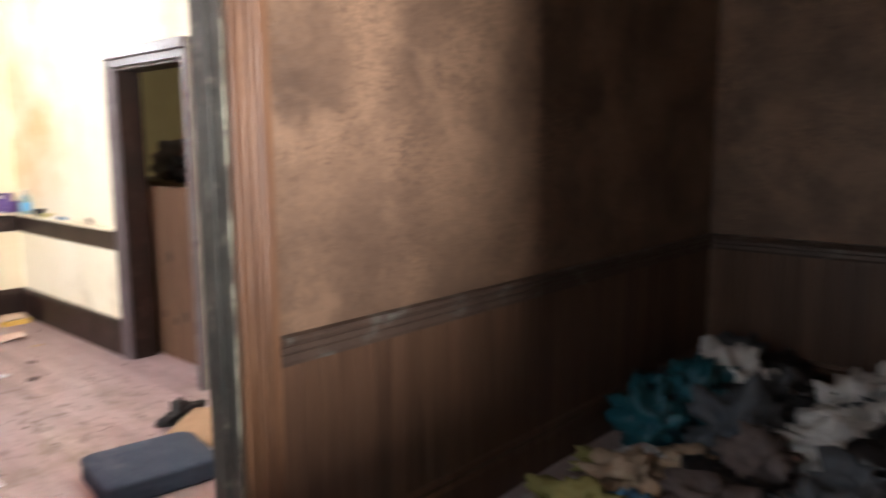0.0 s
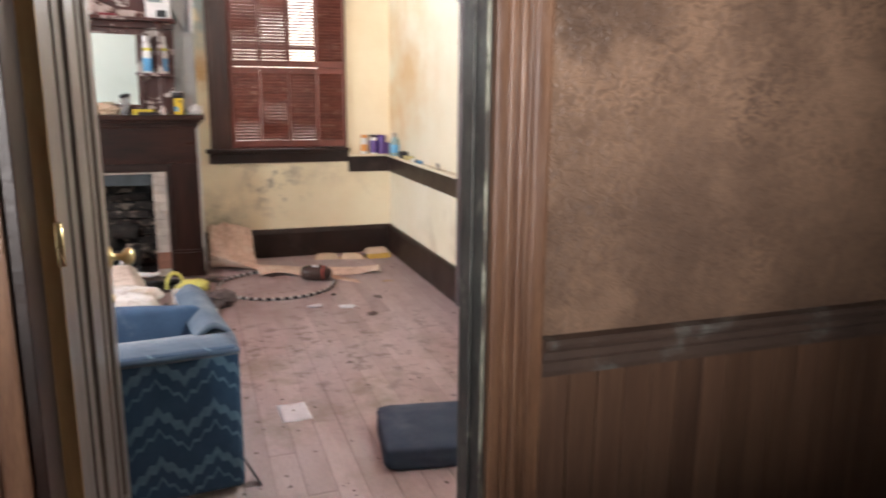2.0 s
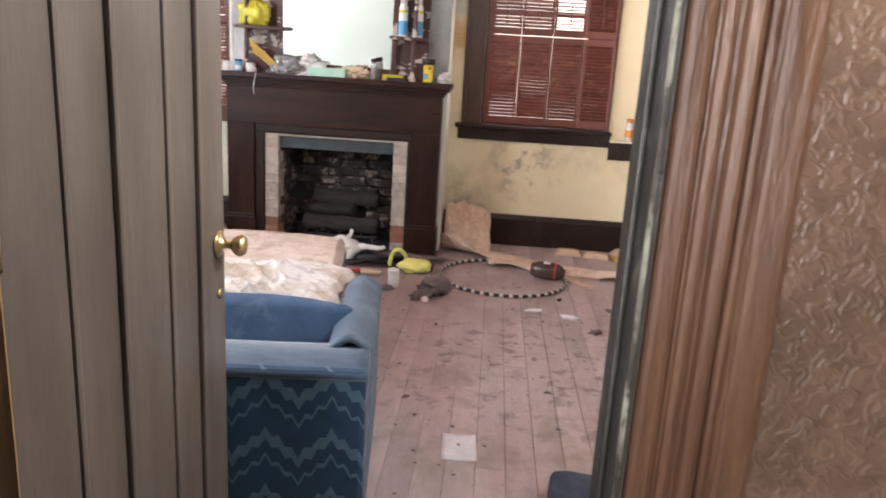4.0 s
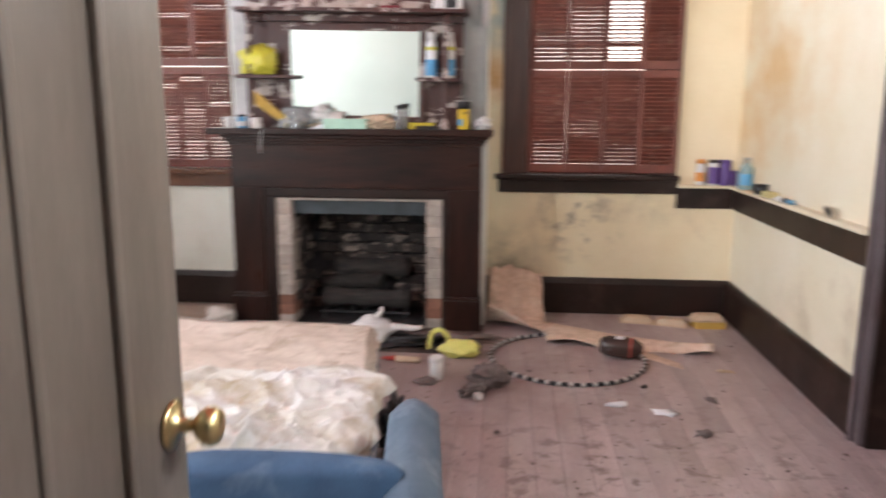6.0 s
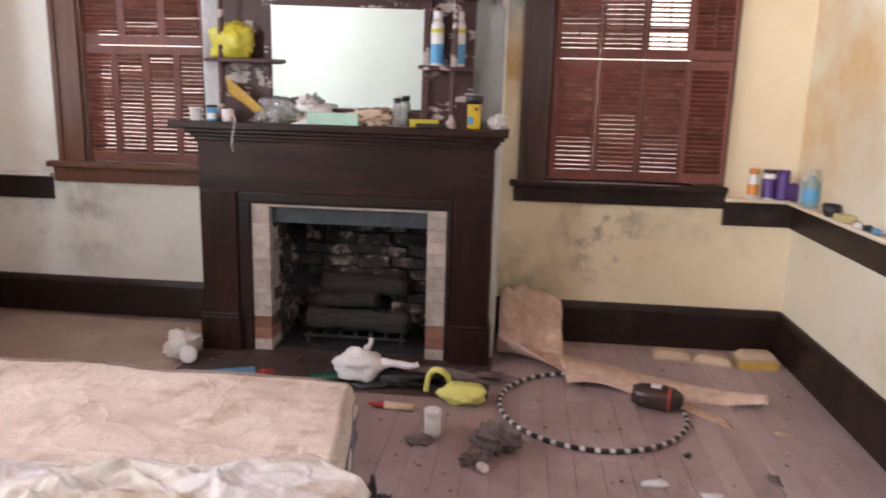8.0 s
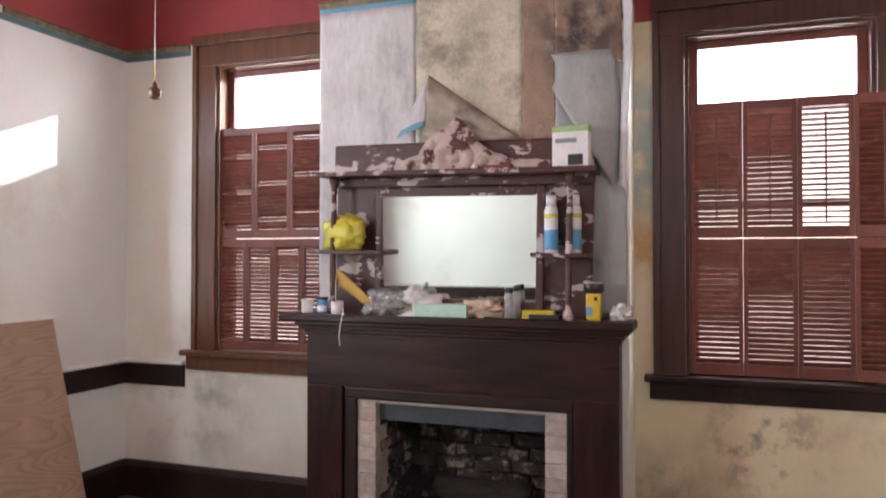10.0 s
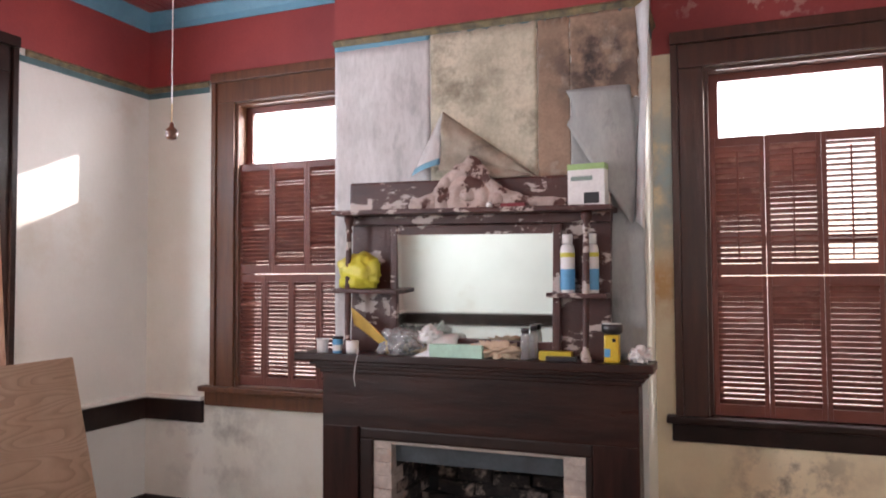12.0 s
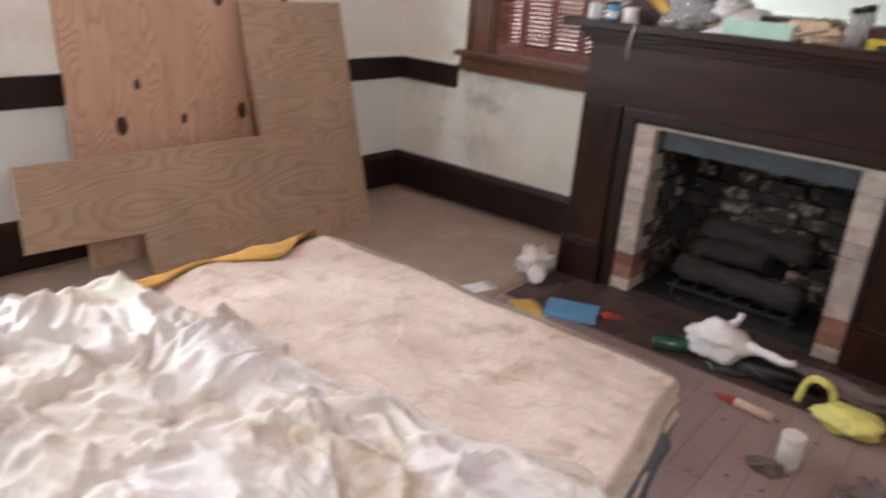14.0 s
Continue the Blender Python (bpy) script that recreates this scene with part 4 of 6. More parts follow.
part("jamb_head", one((0.50, YH - 0.004, 2.23), (1.396, YF + 0.004, 2.26), 0.003), M_dark, tc)
part("door_stop", one((1.388, YH + 0.06, 0), (1.395, YH + 0.09, 2.23), 0.003), M_green_edge, tc)

d = thing("panel_door", "grey painted panelled door standing open", "door", (0.53, -4.375, 0.012))
DW, DH = 0.885, 2.20
STILES, PANELS = ((0.0, 0.165), (0.355, 0.550), (0.735, DW)), ((0.165, 0.355), (0.550, 0.735))
part("door_core", one((-0.034, 0.0, 0), (-0.006, DW, DH)), M_grey_door, d)
for y0, y1 in STILES:
    part("stile", one((-0.040, y0, 0), (0.0, y1, DH), 0.003), M_grey_door, d)
for z0, z1 in ((0, 0.16), (DH - 0.14, DH)):
    for y0, y1 in PANELS:
        part("rail", one((-0.040, y0, z0), (0.0, y1, z1), 0.003), M_grey_door, d)
for y0, y1 in PANELS:
    bm = bmesh.new()
    for a, b in (((-0.008, y0, 0.16), (0.006, y0 + 0.018, DH - 0.14)), ((-0.008, y1 - 0.018, 0.16), (0.006, y1, DH - 0.14)), ((-0.008, y0, 0.16), (0.006, y1, 0.178)), ((-0.008, y0, DH - 0.158), (0.006, y1, DH - 0.14))):
        box(bm, a, b, 0.005)
    part("panel_moulding", bm, M_grey_door, d)
for y in (0.3515, 0.7315):
    part("worn_edge", one((-0.003, y, 0.17), (0.0012, y + 0.0035, DH - 0.15), 0.001), M_raw_edge, d, "paint worn to bare yellow wood")
part("hinge_edge", one((-0.040, -0.004, 0), (0.0, 0.0, DH)), M_raw_edge, d, "bare yellowed hinge edge")
bm = bmesh.new()
lathe(bm, [(0.034, 0), (0.036, 0.003), (0.030, 0.007), (0.012, 0.012), (0.010, 0.034), (0.018, 0.040), (0.027, 0.05), (0.029, 0.06), (0.024, 0.070), (0.010, 0.075)], 24, pose(0.001, DW - 0.045, 0.935, 0, 90, 0))
k = part("door_knob", bm, M_brass, d, "round worn brass knob")
bm = bmesh.new()
lathe(bm, [(0.014, 0), (0.015, 0.003), (0.010, 0.006), (0.004, 0.006)], 16, pose(0.001, DW - 0.045, 0.80, 0, 90, 0))
part("keyhole_plate", bm, M_brass, d)
bm = bmesh.new()
for z in (0.25, 1.1, 1.95):
    lathe(bm, [(0.008, z), (0.008, z + 0.09)], 10, Matrix.Translation((0.004, -0.012, 0)))
part("hinge_pin", bm, M_brass, d)

HX0, HX1, HY0 = -0.9, 4.80, -8.3
struct("wall_hall_near", holed(bmesh.new(), "y", YH, 0.075, HX0, HX1, 0, ZC, [DOOR]), M_paper, "dark brown embossed wall covering with a worn sheen")
struct("wall_hall_end", one((HX1, HY0, 0), (HX1 + 0.1, YH + 0.08, ZC)), M_paper, "dark brown embossed end wall")
# the opening is added for the hall fill lamp, out of view
struct("wall_hall_left", holed(bmesh.new(), "x", HX0, -0.1, HY0, YH + 0.08, 0, ZC, [(-6.1, -5.2, 0.9, 2.6)]), M_paper, "dark brown unseen hall wall with an added opening for the fill")
# unseen opening and closed box, added to shape the beam on the hall wall
struct("wall_hall_back", holed(bmesh.new(), "y", HY0, -0.1, HX0, HX1, 0, ZC, [(-0.75, 0.24, 1.23, 2.3)]), M_paper, "dark brown hall back wall with an added opening for the beam")
for a, b in (((-2.4, -11.4, 0), (-2.3, HY0 - 0.1, ZC)), ((0.9, -11.4, 0), (1.0, HY0 - 0.1, ZC)), ((-2.4, -11.5, 0), (1.0, -11.4, ZC)), ((-2.4, HY0 - 0.1, 0), (HX0 - 0.1, HY0, ZC))):
    struct("wall_passage", one(a, b), M_paper, "added unseen wall boxing in the beam lamp", "wall")
struct("ceiling_passage", one((-2.4, -11.5, ZC), (1.0, HY0 - 0.1, ZC + 0.05)), M_plaster, "added unseen ceiling over the beam lamp", "ceiling")
struct("floor_passage", one((-2.4, -11.5, -0.05), (1.0, HY0, -0.001)), M_floor, "added unseen floor under the beam lamp", "floor")
struct("ceiling_hall", one((HX0 - 0.1, HY0 - 0.1, ZC), (HX1 + 0.1, YH + 0.08, ZC + 0.05)), M_plaster, "dim plaster ceiling", "ceiling")
HR = [(o, z + 0.014) for o, z in ((0, 0.80), (0.012, 0.80), (0.016, 0.815), (0.014, 0.835), (0.022, 0.845), (0.020, 0.862), (0.030, 0.872), (0.036, 0.885), (0.030, 0.895), (0, 0.898))]
HB = [(0, 0), (0.028, 0), (0.028, 0.15), (0.018, 0.17), (0.03, 0.19), (0.02, 0.21), (0, 0.215)]
run("trim_hall_rail", HR, (1.541, YH), (HX1, YH), M_rail_hall, "ribbed dusty wainscot cap rail", (0, -1))
run("trim_hall_rail", HR, (HX1, YH - 0.03), (HX1, HY0), M_rail_hall, "ribbed dusty wainscot cap rail", (-1, 0))
run("baseboard_hall", HB, (1.541, YH), (HX1, YH), M_wains, "brown moulded baseboard", (0, -1))
run("baseboard_hall", HB, (HX1, YH - 0.03), (HX1, HY0), M_wains, "brown moulded baseboard", (-1, 0))
wn1 = thing("wainscot", "vertical reddish-brown beadboard wainscot", "wainscot", (1.541, YH, 0), kind="structure")
wme = None
for i in range(42):
    if wme is None:
        ob = part("board", one((0.0015, -0.012, 0.2), (0.0755, 0, 0.822), 0.004), M_wains, wn1)
        wme = ob.data
    else:
        ob = new("board", wme)
        ob.parent = wn1
    ob.matrix_basis = Matrix.Translation((i * 0.077, 0, 0))
wn2 = thing("wainscot", "vertical reddish-brown beadboard wainscot", "wainscot", (HX1, YH, 0), kind="structure")
for i in range(48):
    ob = new("board", wme)
    ob.parent = wn2
    ob.matrix_basis = pose(0, -0.03 - i * 0.077, 0, 0, 0, -90)

# ---- room beyond the side doorway ----
casing("door_2", "x", XR, -1, KD[0], KD[1], 0, KD[3], 0.050, M_lav, "grey-lavender painted doorway into a dark room")
bm = bmesh.new()
for a, b in (((XR - 0.003, KD[1] - 0.02, 0), (XR + WT + 0.003, KD[1] - 0.001, 1.984)), ((XR - 0.003, KD[0] + 0.001, 0), (XR + WT + 0.003, KD[0] + 0.02, 1.984)), ((XR - 0.003, KD[0] + 0.02, 1.965), (XR + WT + 0.003, KD[1] - 0.02, 1.984))):
    box(bm, a, b)
struct("jamb_side", bm, M_dark, "dark brown jamb of the side doorway", "jamb")
M_yell = surf("dim_yellow_wall", (0.50, 0.42, 0.20), (0.42, 0.34, 0.16), 2, 0.6, 0.08)
for a, b in (((5.0, -2.5, 0), (5.1, 0.6, ZC)), ((XR + WT, 0.5, 0), (5.0, 0.6, ZC)), ):
    struct("wall_side_room", one(a, b), M_yell, "dim yellow wall of the side room", "wall")
struct("ceiling_side_room", one((XR + WT, -2.5, ZC), (5.0, 0.5, ZC + 0.05)), M_plaster, "dim ceiling of the side room", "ceiling")
# hole cut only for the side-room fill lamp
struct("wall_side_room", holed(bmesh.new(), "y", -2.5, -0.1, XR + WT, 5.0, 0, ZC, [(3.8, 4.6, 1.2, 2.4)]), M_yell, "dim yellow wall with an added opening for the fill lamp", "wall")
M_cab = surf("brown_cabinet_board", (0.20, 0.125, 0.07), (0.14, 0.085, 0.05), 4, 0.55, 0.1, stain=(0.07, 0.04, 0.025), stain_scale=4)
cb = thing("storage_cabinet", "dark brown cabinet heaped with clothes in the side room", "cabinet", (3.05, -0.75, 0))
part("body", one((0, -1.2, 0.05), (0.55, 0.8, 1.17), 0.005), M_cab, cb)
part("plinth", one((0.04, -1.18, 0), (0.53, 0.78, 0.05)), M_dark, cb)
part("top", one((-0.02, -1.22, 1.17), (0.57, 0.82, 1.20), 0.004), M_cab, cb)
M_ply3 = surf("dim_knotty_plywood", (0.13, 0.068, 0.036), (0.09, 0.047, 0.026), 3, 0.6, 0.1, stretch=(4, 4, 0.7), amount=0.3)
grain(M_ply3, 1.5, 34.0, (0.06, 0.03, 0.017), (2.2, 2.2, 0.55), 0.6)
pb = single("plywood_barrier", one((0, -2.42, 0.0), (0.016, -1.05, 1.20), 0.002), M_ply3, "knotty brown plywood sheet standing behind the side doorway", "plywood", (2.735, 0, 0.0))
M_knot3 = surf("barrier_knot", (0.025, 0.011, 0.007), (0.014, 0.007, 0.005), 20, 0.6, 0.1)
for y, z, r in ((-1.62, 0.72, 0.035), (-1.50, 0.30, 0.026), (-1.66, 0.27, 0.024), (-1.80, 0.32, 0.034), (-1.95, 0.80, 0.030), (-2.05, 0.42, 0.028)):
    bm = bmesh.new()
    lathe(bm, [(r, 0.0004), (r * 0.9, 0.0016)], 14, pose(0, y, z, 0, -90, 0) @ Matrix.Diagonal((1.2, 0.85, 1, 1)))
    part("knot", bm, M_knot3, pb)

# ---- sofa bed with its mattress ----
def zigzag(name):
    """Woven blue cloth with pale stepped zigzag lines."""
    m = surf(name, (0.012, 0.060, 0.125), (0.008, 0.042, 0.092), 9, 0.85, 0.25, fine=200, sheen=0.2)
    nt = m.node_tree
    N, L = nt.nodes, nt.links
    bs = N["Principled BSDF"]
    old = bs.inputs["Base Color"].links[0].from_socket
    geo = N.new("ShaderNodeNewGeometry")
    sep = N.new("ShaderNodeSeparateXYZ")
    L.new(geo.outputs["Position"], sep.inputs[0])

    def mth(op, a, b=None):
        n = N.new("ShaderNodeMath")
        n.operation = op
        for i, v in enumerate((a, b)):
            if v is None:
                continue
            if isinstance(v, (int, float)):
                n.inputs[i].default_value = v
            else:
                L.new(v, n.inputs[i])
        return n.outputs[0]

    nz = N.new("ShaderNodeTexNoise")
    nz.inputs["Scale"].default_value = 40
    L.new(geo.outputs["Position"], nz.inputs["Vector"])
    xx, z = mth("ADD", sep.outputs[0], sep.outputs[1]), sep.outputs[2]
    big = mth("PINGPONG", xx, 0.105)
    small = mth("PINGPONG", xx, 0.021)
    h = mth("ADD", mth("ADD", mth("MULTIPLY", big, 0.75), mth("MULTIPLY", small, 0.9)), mth("MULTIPLY", nz.outputs["Fac"], 0.012))
    band = mth("FRACT", mth("MULTIPLY", mth("SUBTRACT", z, h), 5.4))
    line = mth("LESS_THAN", mth("ABSOLUTE", mth("SUBTRACT", band, 0.5)), 0.10)
    line2 = mth("LESS_THAN", mth("ABSOLUTE", mth("SUBTRACT", band, 0.12)), 0.035)
    f = mth("MULTIPLY", mth("MAXIMUM", line, line2), mth("ADD", 0.30, mth("MULTIPLY", nz.outputs["Fac"], 0.5)))
    x = N.new("ShaderNodeMix")
    x.data_type = "RGBA"
    L.new(f, x.inputs[0])
    L.new(old, x.inputs[6])
    x.inputs[7].default_value = (0.13, 0.24, 0.32, 1)
    L.new(x.outputs[2], bs.inputs["Base Color"])
    return m


M_zig = zigzag("zigzag_blue_cloth")


def pillow(bm, a, b, puff=0.25, seed=0, bev=0.05, cuts=9):
    """A stuffed block with sagging faces."""
    c = (Vector(a) + Vector(b)) / 2
    h = (Vector(b) - Vector(a)) / 2
    vs = bmesh.ops.create_cube(bm, size=2)["verts"]
    bmesh.ops.subdivide_edges(bm, edges=list({e for v in vs for e in v.link_edges}), cuts=cuts, use_grid_fill=True)
    for v in bm.verts:
        p = v.co.copy()
        r = max(abs(p.x), abs(p.y), abs(p.z))
        n = p.normalized()
        e = [abs(q) for q in p]
        k = 0.5 * bev / min(h) if min(h) else 0
        rounding = sum(1 for q in e if q > 0.999) - 1
        q = p * (1 - 0.045 * max(0, rounding))
        q.z += puff * (1 - p.x * p.x) * (1 - p.y * p.y) * (1 if p.z > 0 else -0.15) * (1 if abs(p.z) > 0.5 else abs(p.z))
        w = noise.noise(p * 2.1 + Vector((seed, 0, 0))) * 0.05
        v.co = Vector((c.x + q.x * h.x * (1 + w * 0.4), c.y + q.y * h.y * (1 + w * 0.4), c.z + q.z * h.z * (1 + w)))
    for f in bm.faces:
        f.smooth = True
    return bm


# cloth of the box base, also the painted shade on the mattress sides
M_gryblue = surf("grey_blue_base_and_side_shade", (0.13, 0.14, 0.17), (0.07, 0.075, 0.09), 9, 0.8, 0.3, stain=(0.25, 0.26, 0.28), stain_scale=6)
SX0, SX1, SY0, SY1 = -1.32, 0.918, -3.435, -2.53
so = thing("sofa_bed", "worn blue sofa bed with zigzag cloth, pulled open", "sofa", (0, 0, 0))
so.matrix_world = Matrix.Translation((SX1, SY0, 0)) @ pose(0, 0, 0, 0, 0, 6.5) @ Matrix.Translation((-SX1, -SY0, 0))
part("back", one((SX0 + 0.01, SY0, 0.03), (SX1, SY0 + 0.20, 0.578), 0.02), M_zig, so, "zigzag patterned outer back")
bm = bmesh.new()
sheet(bm, lambda u, v: Vector((SX0 + (SX1 - SX0) * u, SY0 - 0.008 + 0.235 * v, 0.568 + 0.022 * math.sin(math.pi * v) + 0.006 * noise.noise(Vector((u * 9, v * 3, 0))))), 40, 8, 0.02)
part("back_top", bm, M_blue, so, "dull blue rolled top edge")
for x0, x1 in ((SX0, SX0 + 0.13), (SX1 - 0.13, SX1)):
    part("arm", one((x0 + 0.01, SY0 + 0.2, 0.03), (x1, SY1, 0.54), 0.025), M_zig, so)
    bm = bmesh.new()
    def armtop(u, v, x0=x0, x1=x1):
        y = SY0 + 0.16 + (SY1 - SY0 - 0.15) * u
        return Vector((x0 - 0.005 + (x1 - x0 + 0.012) * v, y, 0.545 + 0.045 * math.sin(math.pi * v) + 0.03 * (1 - u) * (1 - u) + 0.008 * noise.noise(Vector((u * 6, v * 2, x0)))))
    sheet(bm, armtop, 24, 8, 0.02)
    part("arm_top", bm, M_bluetop, so, "shiny dusty blue arm pad")
part("seat_base", one((SX0 + 0.16, SY0 + 0.2, 0.05), (SX1 - 0.155, SY1 - 0.05, 0.34), 0.03), M_blue, so)
bm = bmesh.new()
for y in (-2.53,):
    for x in (-1.05, 0.30):
        box(bm, (x, y, 0.0), (x + 0.025, y + 0.025, 0.24))
for x in (-1.06, 0.31):
    box(bm, (x, -2.9, 0.215), (x + 0.03, -2.56, 0.24))
part("fold_out_frame", bm, M_black, so, "dark metal fold-out frame")
single("box_base", one((-1.07, -2.55, 0.0), (0.40, -1.33, 0.241), 0.03), M_gryblue, "grey-blue cloth base under the mattress", "base")
bm = bmesh.new()
sheet(bm, lambda u, v: Vector((SX1 + 0.012 + 0.05 * v, SY0 + 0.03 + 0.05 * u, 0.10 * (1 - v) + 0.001)), 4, 4, 0.004)
part("torn_flap", bm, M_black, so, "torn black dust cover at the foot")

mt = thing("mattress", "stained beige mattress with torn ticking on the sofa bed", "mattress", (0, 0, 0.242))
bm = bmesh.new()
pillow(bm, (-1.115, -2.62, 0.0), (0.43, -1.27, 0.185), 0.05, 3, cuts=60)
for v in bm.verts:
    if v.co.x > 0:
        v.co.x += 0.15 * (-1.27 - v.co.y) * (v.co.x / 0.43)
    cxm, cym, rc = (0.30 if v.co.x > 0 else -1.0), -1.40, 0.13
    ex, ey = (v.co.x - cxm) * (1 if v.co.x > 0 else -1), v.co.y - cym
    if ex > 0 and ey > 0 and math.hypot(ex, ey) > rc:
        q = rc / math.hypot(ex, ey)
        v.co.x, v.co.y = cxm + ex * q * (1 if v.co.x > 0 else -1), cym + ey * q
    wr = 1 - abs(noise.noise(Vector((v.co.x * 3 + v.co.y * 9, v.co.y * 3 - v.co.x * 6, 3)))) * 3
    v.co.z += 0.012 * noise.noise(v.co * 3.1) + (0.006 * max(0, wr) if v.co.z > 0.17 else 0)
    if v.co.z < 0.0:
        v.co.z = 0.0
mbody = part("body", bm, M_matt, mt)
# upright faces take the dark grey-blue, shade painted onto the mattress edge
mbody.data.materials.append(M_gryblue)
for poly in mbody.data.polygons:
    if abs(poly.normal.z) < 0.35:
        poly.material_index = 1
bm = bmesh.new()
sheet(bm, lambda u, v: Vector((-1.125 + 0.15 * v * (0.4 + 0.6 * math.sin(u * 2.9)) * (0.55 + 0.45 * math.sin(u * 11)), -2.25 + 0.93 * u, 0.192 + 0.012 * v + 0.014 * noise.noise(Vector((u * 8, v * 4, 1))))), 30, 8, 0.012)
part("exposed_foam", bm, M_foam, mt, "yellow foam showing through torn ticking")

bm = bmesh.new()
def crumple(u, v):
    x = -1.20 + 1.80 * u
    far = -2.22 + 0.26 * min(1, u * 2.4) + 0.05 * math.sin(u * 9) + 0.03 * math.sin(u * 23)
    near = -2.86 + 0.05 * math.sin(u * 13)
    y = near + (far - near) * v
    p = Vector((x * 2.3 + 0.35 * y, y * 2.3 - 0.5 * x, 0.4))
    p = p + 0.35 * Vector((noise.noise(p * 1.3), noise.noise(p * 1.3 + Vector((9, 4, 0))), 0))

    def fold(k, off):
        return max(0, 1 - abs(noise.noise(p * k + Vector((off, off * 0.7, 0)))) * 5.2) ** 0.8
    edge = min(1, 6 * v, 7 * (1 - v), 7 * u, 7 * (1 - u))
    mod = max(0.65, min(1.3, 0.85 + 1.2 * noise.noise(p * 0.55 + Vector((3, 8, 1)))))
    h = 0.030 * fold(0.8, 1) + 0.030 * fold(1.6, 5) + mod * (0.026 * fold(3.0, 9) + 0.016 * fold(5.5, 13) + 0.006 * fold(11.0, 17)) + 0.060 * (1 - u) + 0.02 * noise.noise(p * 0.7)
    h *= 0.12 + 0.88 * edge
    drop = max(0, x - 0.57) * 1.2 + max(0, -1.11 - x) * 1.6
    return Vector((x + 0.035 * noise.noise(p * 3), y + 0.035 * noise.noise(p * 3 + Vector((7, 0, 0))), 0.440 + h - drop + 0.055 * max(0, min(1, (-2.55 - y) / 0.15)) * max(0, min(1, (x + 0.15) / 0.15))))
sheet(bm, crumple, 200, 140, 0.003)
single("bed_sheet", bm, M_sheet, "crumpled soiled white sheet heaped on the mattress", "sheet")
M_denim = surf("denim_blue_cloth", (0.050, 0.115, 0.215), (0.030, 0.075, 0.150), 6, 0.8, 0.3, fine=160, stain=(0.13, 0.19, 0.27), stain_scale=4)
bm = bmesh.new()
pillow(bm, (-0.37, -0.14, -0.075), (0.37, 0.14, 0.075), 0.5, 9)
single("loose_cushion", bm, M_denim, "loose denim-blue cushion tipped on the sofa bed", "cushion", (0.41, -2.97, 0.505), 8, rx=-24)
bm = bmesh.new()
pillow(bm, (-0.5, -0.12, 0.0), (0.5, 0.12, 0.1), 0.3, 4)
single("bolster", bm, M_sheet, "grubby white pillow on the sofa seat", "pillow", (-0.13, -3.13, 0.41), 4)
bm = bmesh.new()
pillow(bm, (-0.25, -0.215, 0.0), (0.25, 0.215, 0.10), 0.3, 5)
single("seat_cushion", bm, surf("navy_cushion_cloth", (0.055, 0.085, 0.135), (0.035, 0.058, 0.10), 6, 0.8, 0.3, fine=160, stain=(0.10, 0.13, 0.18), stain_scale=4), "blue-grey seat cushion lying on the floor", "cushion", (1.725, -3.28, 0.0), -9)
M_card = surf("tan_cardboard", (0.46, 0.33, 0.20), (0.38, 0.27, 0.16), 6, 0.8, 0.15)
bm = bmesh.new()
sheet(bm, lambda u, v: Vector((-0.22 + 0.44 * u, -0.16 + 0.3 * v, 0.12 * u + 0.02 * math.sin(v * 3))), 8, 6, 0.004)
single("cardboard_sheet", bm, M_card, "bent sheet of tan cardboard on the floor", "cardboard", (1.98, -3.14, 0.002), 20)
single("dark_rag", clump(bmesh.new(), (0.13, 0.1, 0.12), 3, 0.5), M_black, "black crumpled plastic on the floor", "bag", (2.12, -2.85, 0))

# ---- leaning boards ----
def slab(bm, poly, thick):
    lo = [bm.verts.new((x, 0, z)) for x, z in poly]
    f = bm.faces.new(lo)
    r = bmesh.ops.extrude_face_region(bm, geom=[f])
    for v in r["geom"]:
        if isinstance(v, bmesh.types.BMVert):
            v.co.y += thick
    return bm
tilt = math.degrees(math.atan(0.335))
ob = single("plywood_sheet", slab(bmesh.new(), [(-0.02, 0), (-0.105, 1.284), (0.584, 1.279), (0.615, 0.604), (1.81, 0.616), (1.837, 0.268), (1.338, 0.25), (1.345, 0.0)], 0.016), M_ply,
            "notched sheet of grained plywood leaning on the wall", "plywood")
ob.matrix_world = Matrix(((0, -math.cos(radians(tilt)), -math.sin(radians(tilt)), -1.885), (-1, 0, 0, -0.235), (0, -math.sin(radians(tilt)), math.cos(radians(tilt)), 0.006), (0, 0, 0, 1)))
t2 = math.degrees(math.atan(0.0575))
ob = single("plywood_board", slab(bmesh.new(), [(-0.25, 0.0), (-0.19, 2.26), (1.0, 2.26), (0.95, 0.0)], 0.016), M_ply2, "tall pinkish plywood panel with dark knots leaning on the wall", "plywood")
ob.matrix_world = Matrix(((0, -math.cos(radians(t2)), -math.sin(radians(t2)), -2.25), (-1, 0, 0, -0.74), (0, -math.sin(radians(t2)), math.cos(radians(t2)), 0.004), (0, 0, 0, 1)))
M_knot = surf("plywood_knot", (0.075, 0.03, 0.018), (0.04, 0.018, 0.012), 20, 0.6, 0.1)
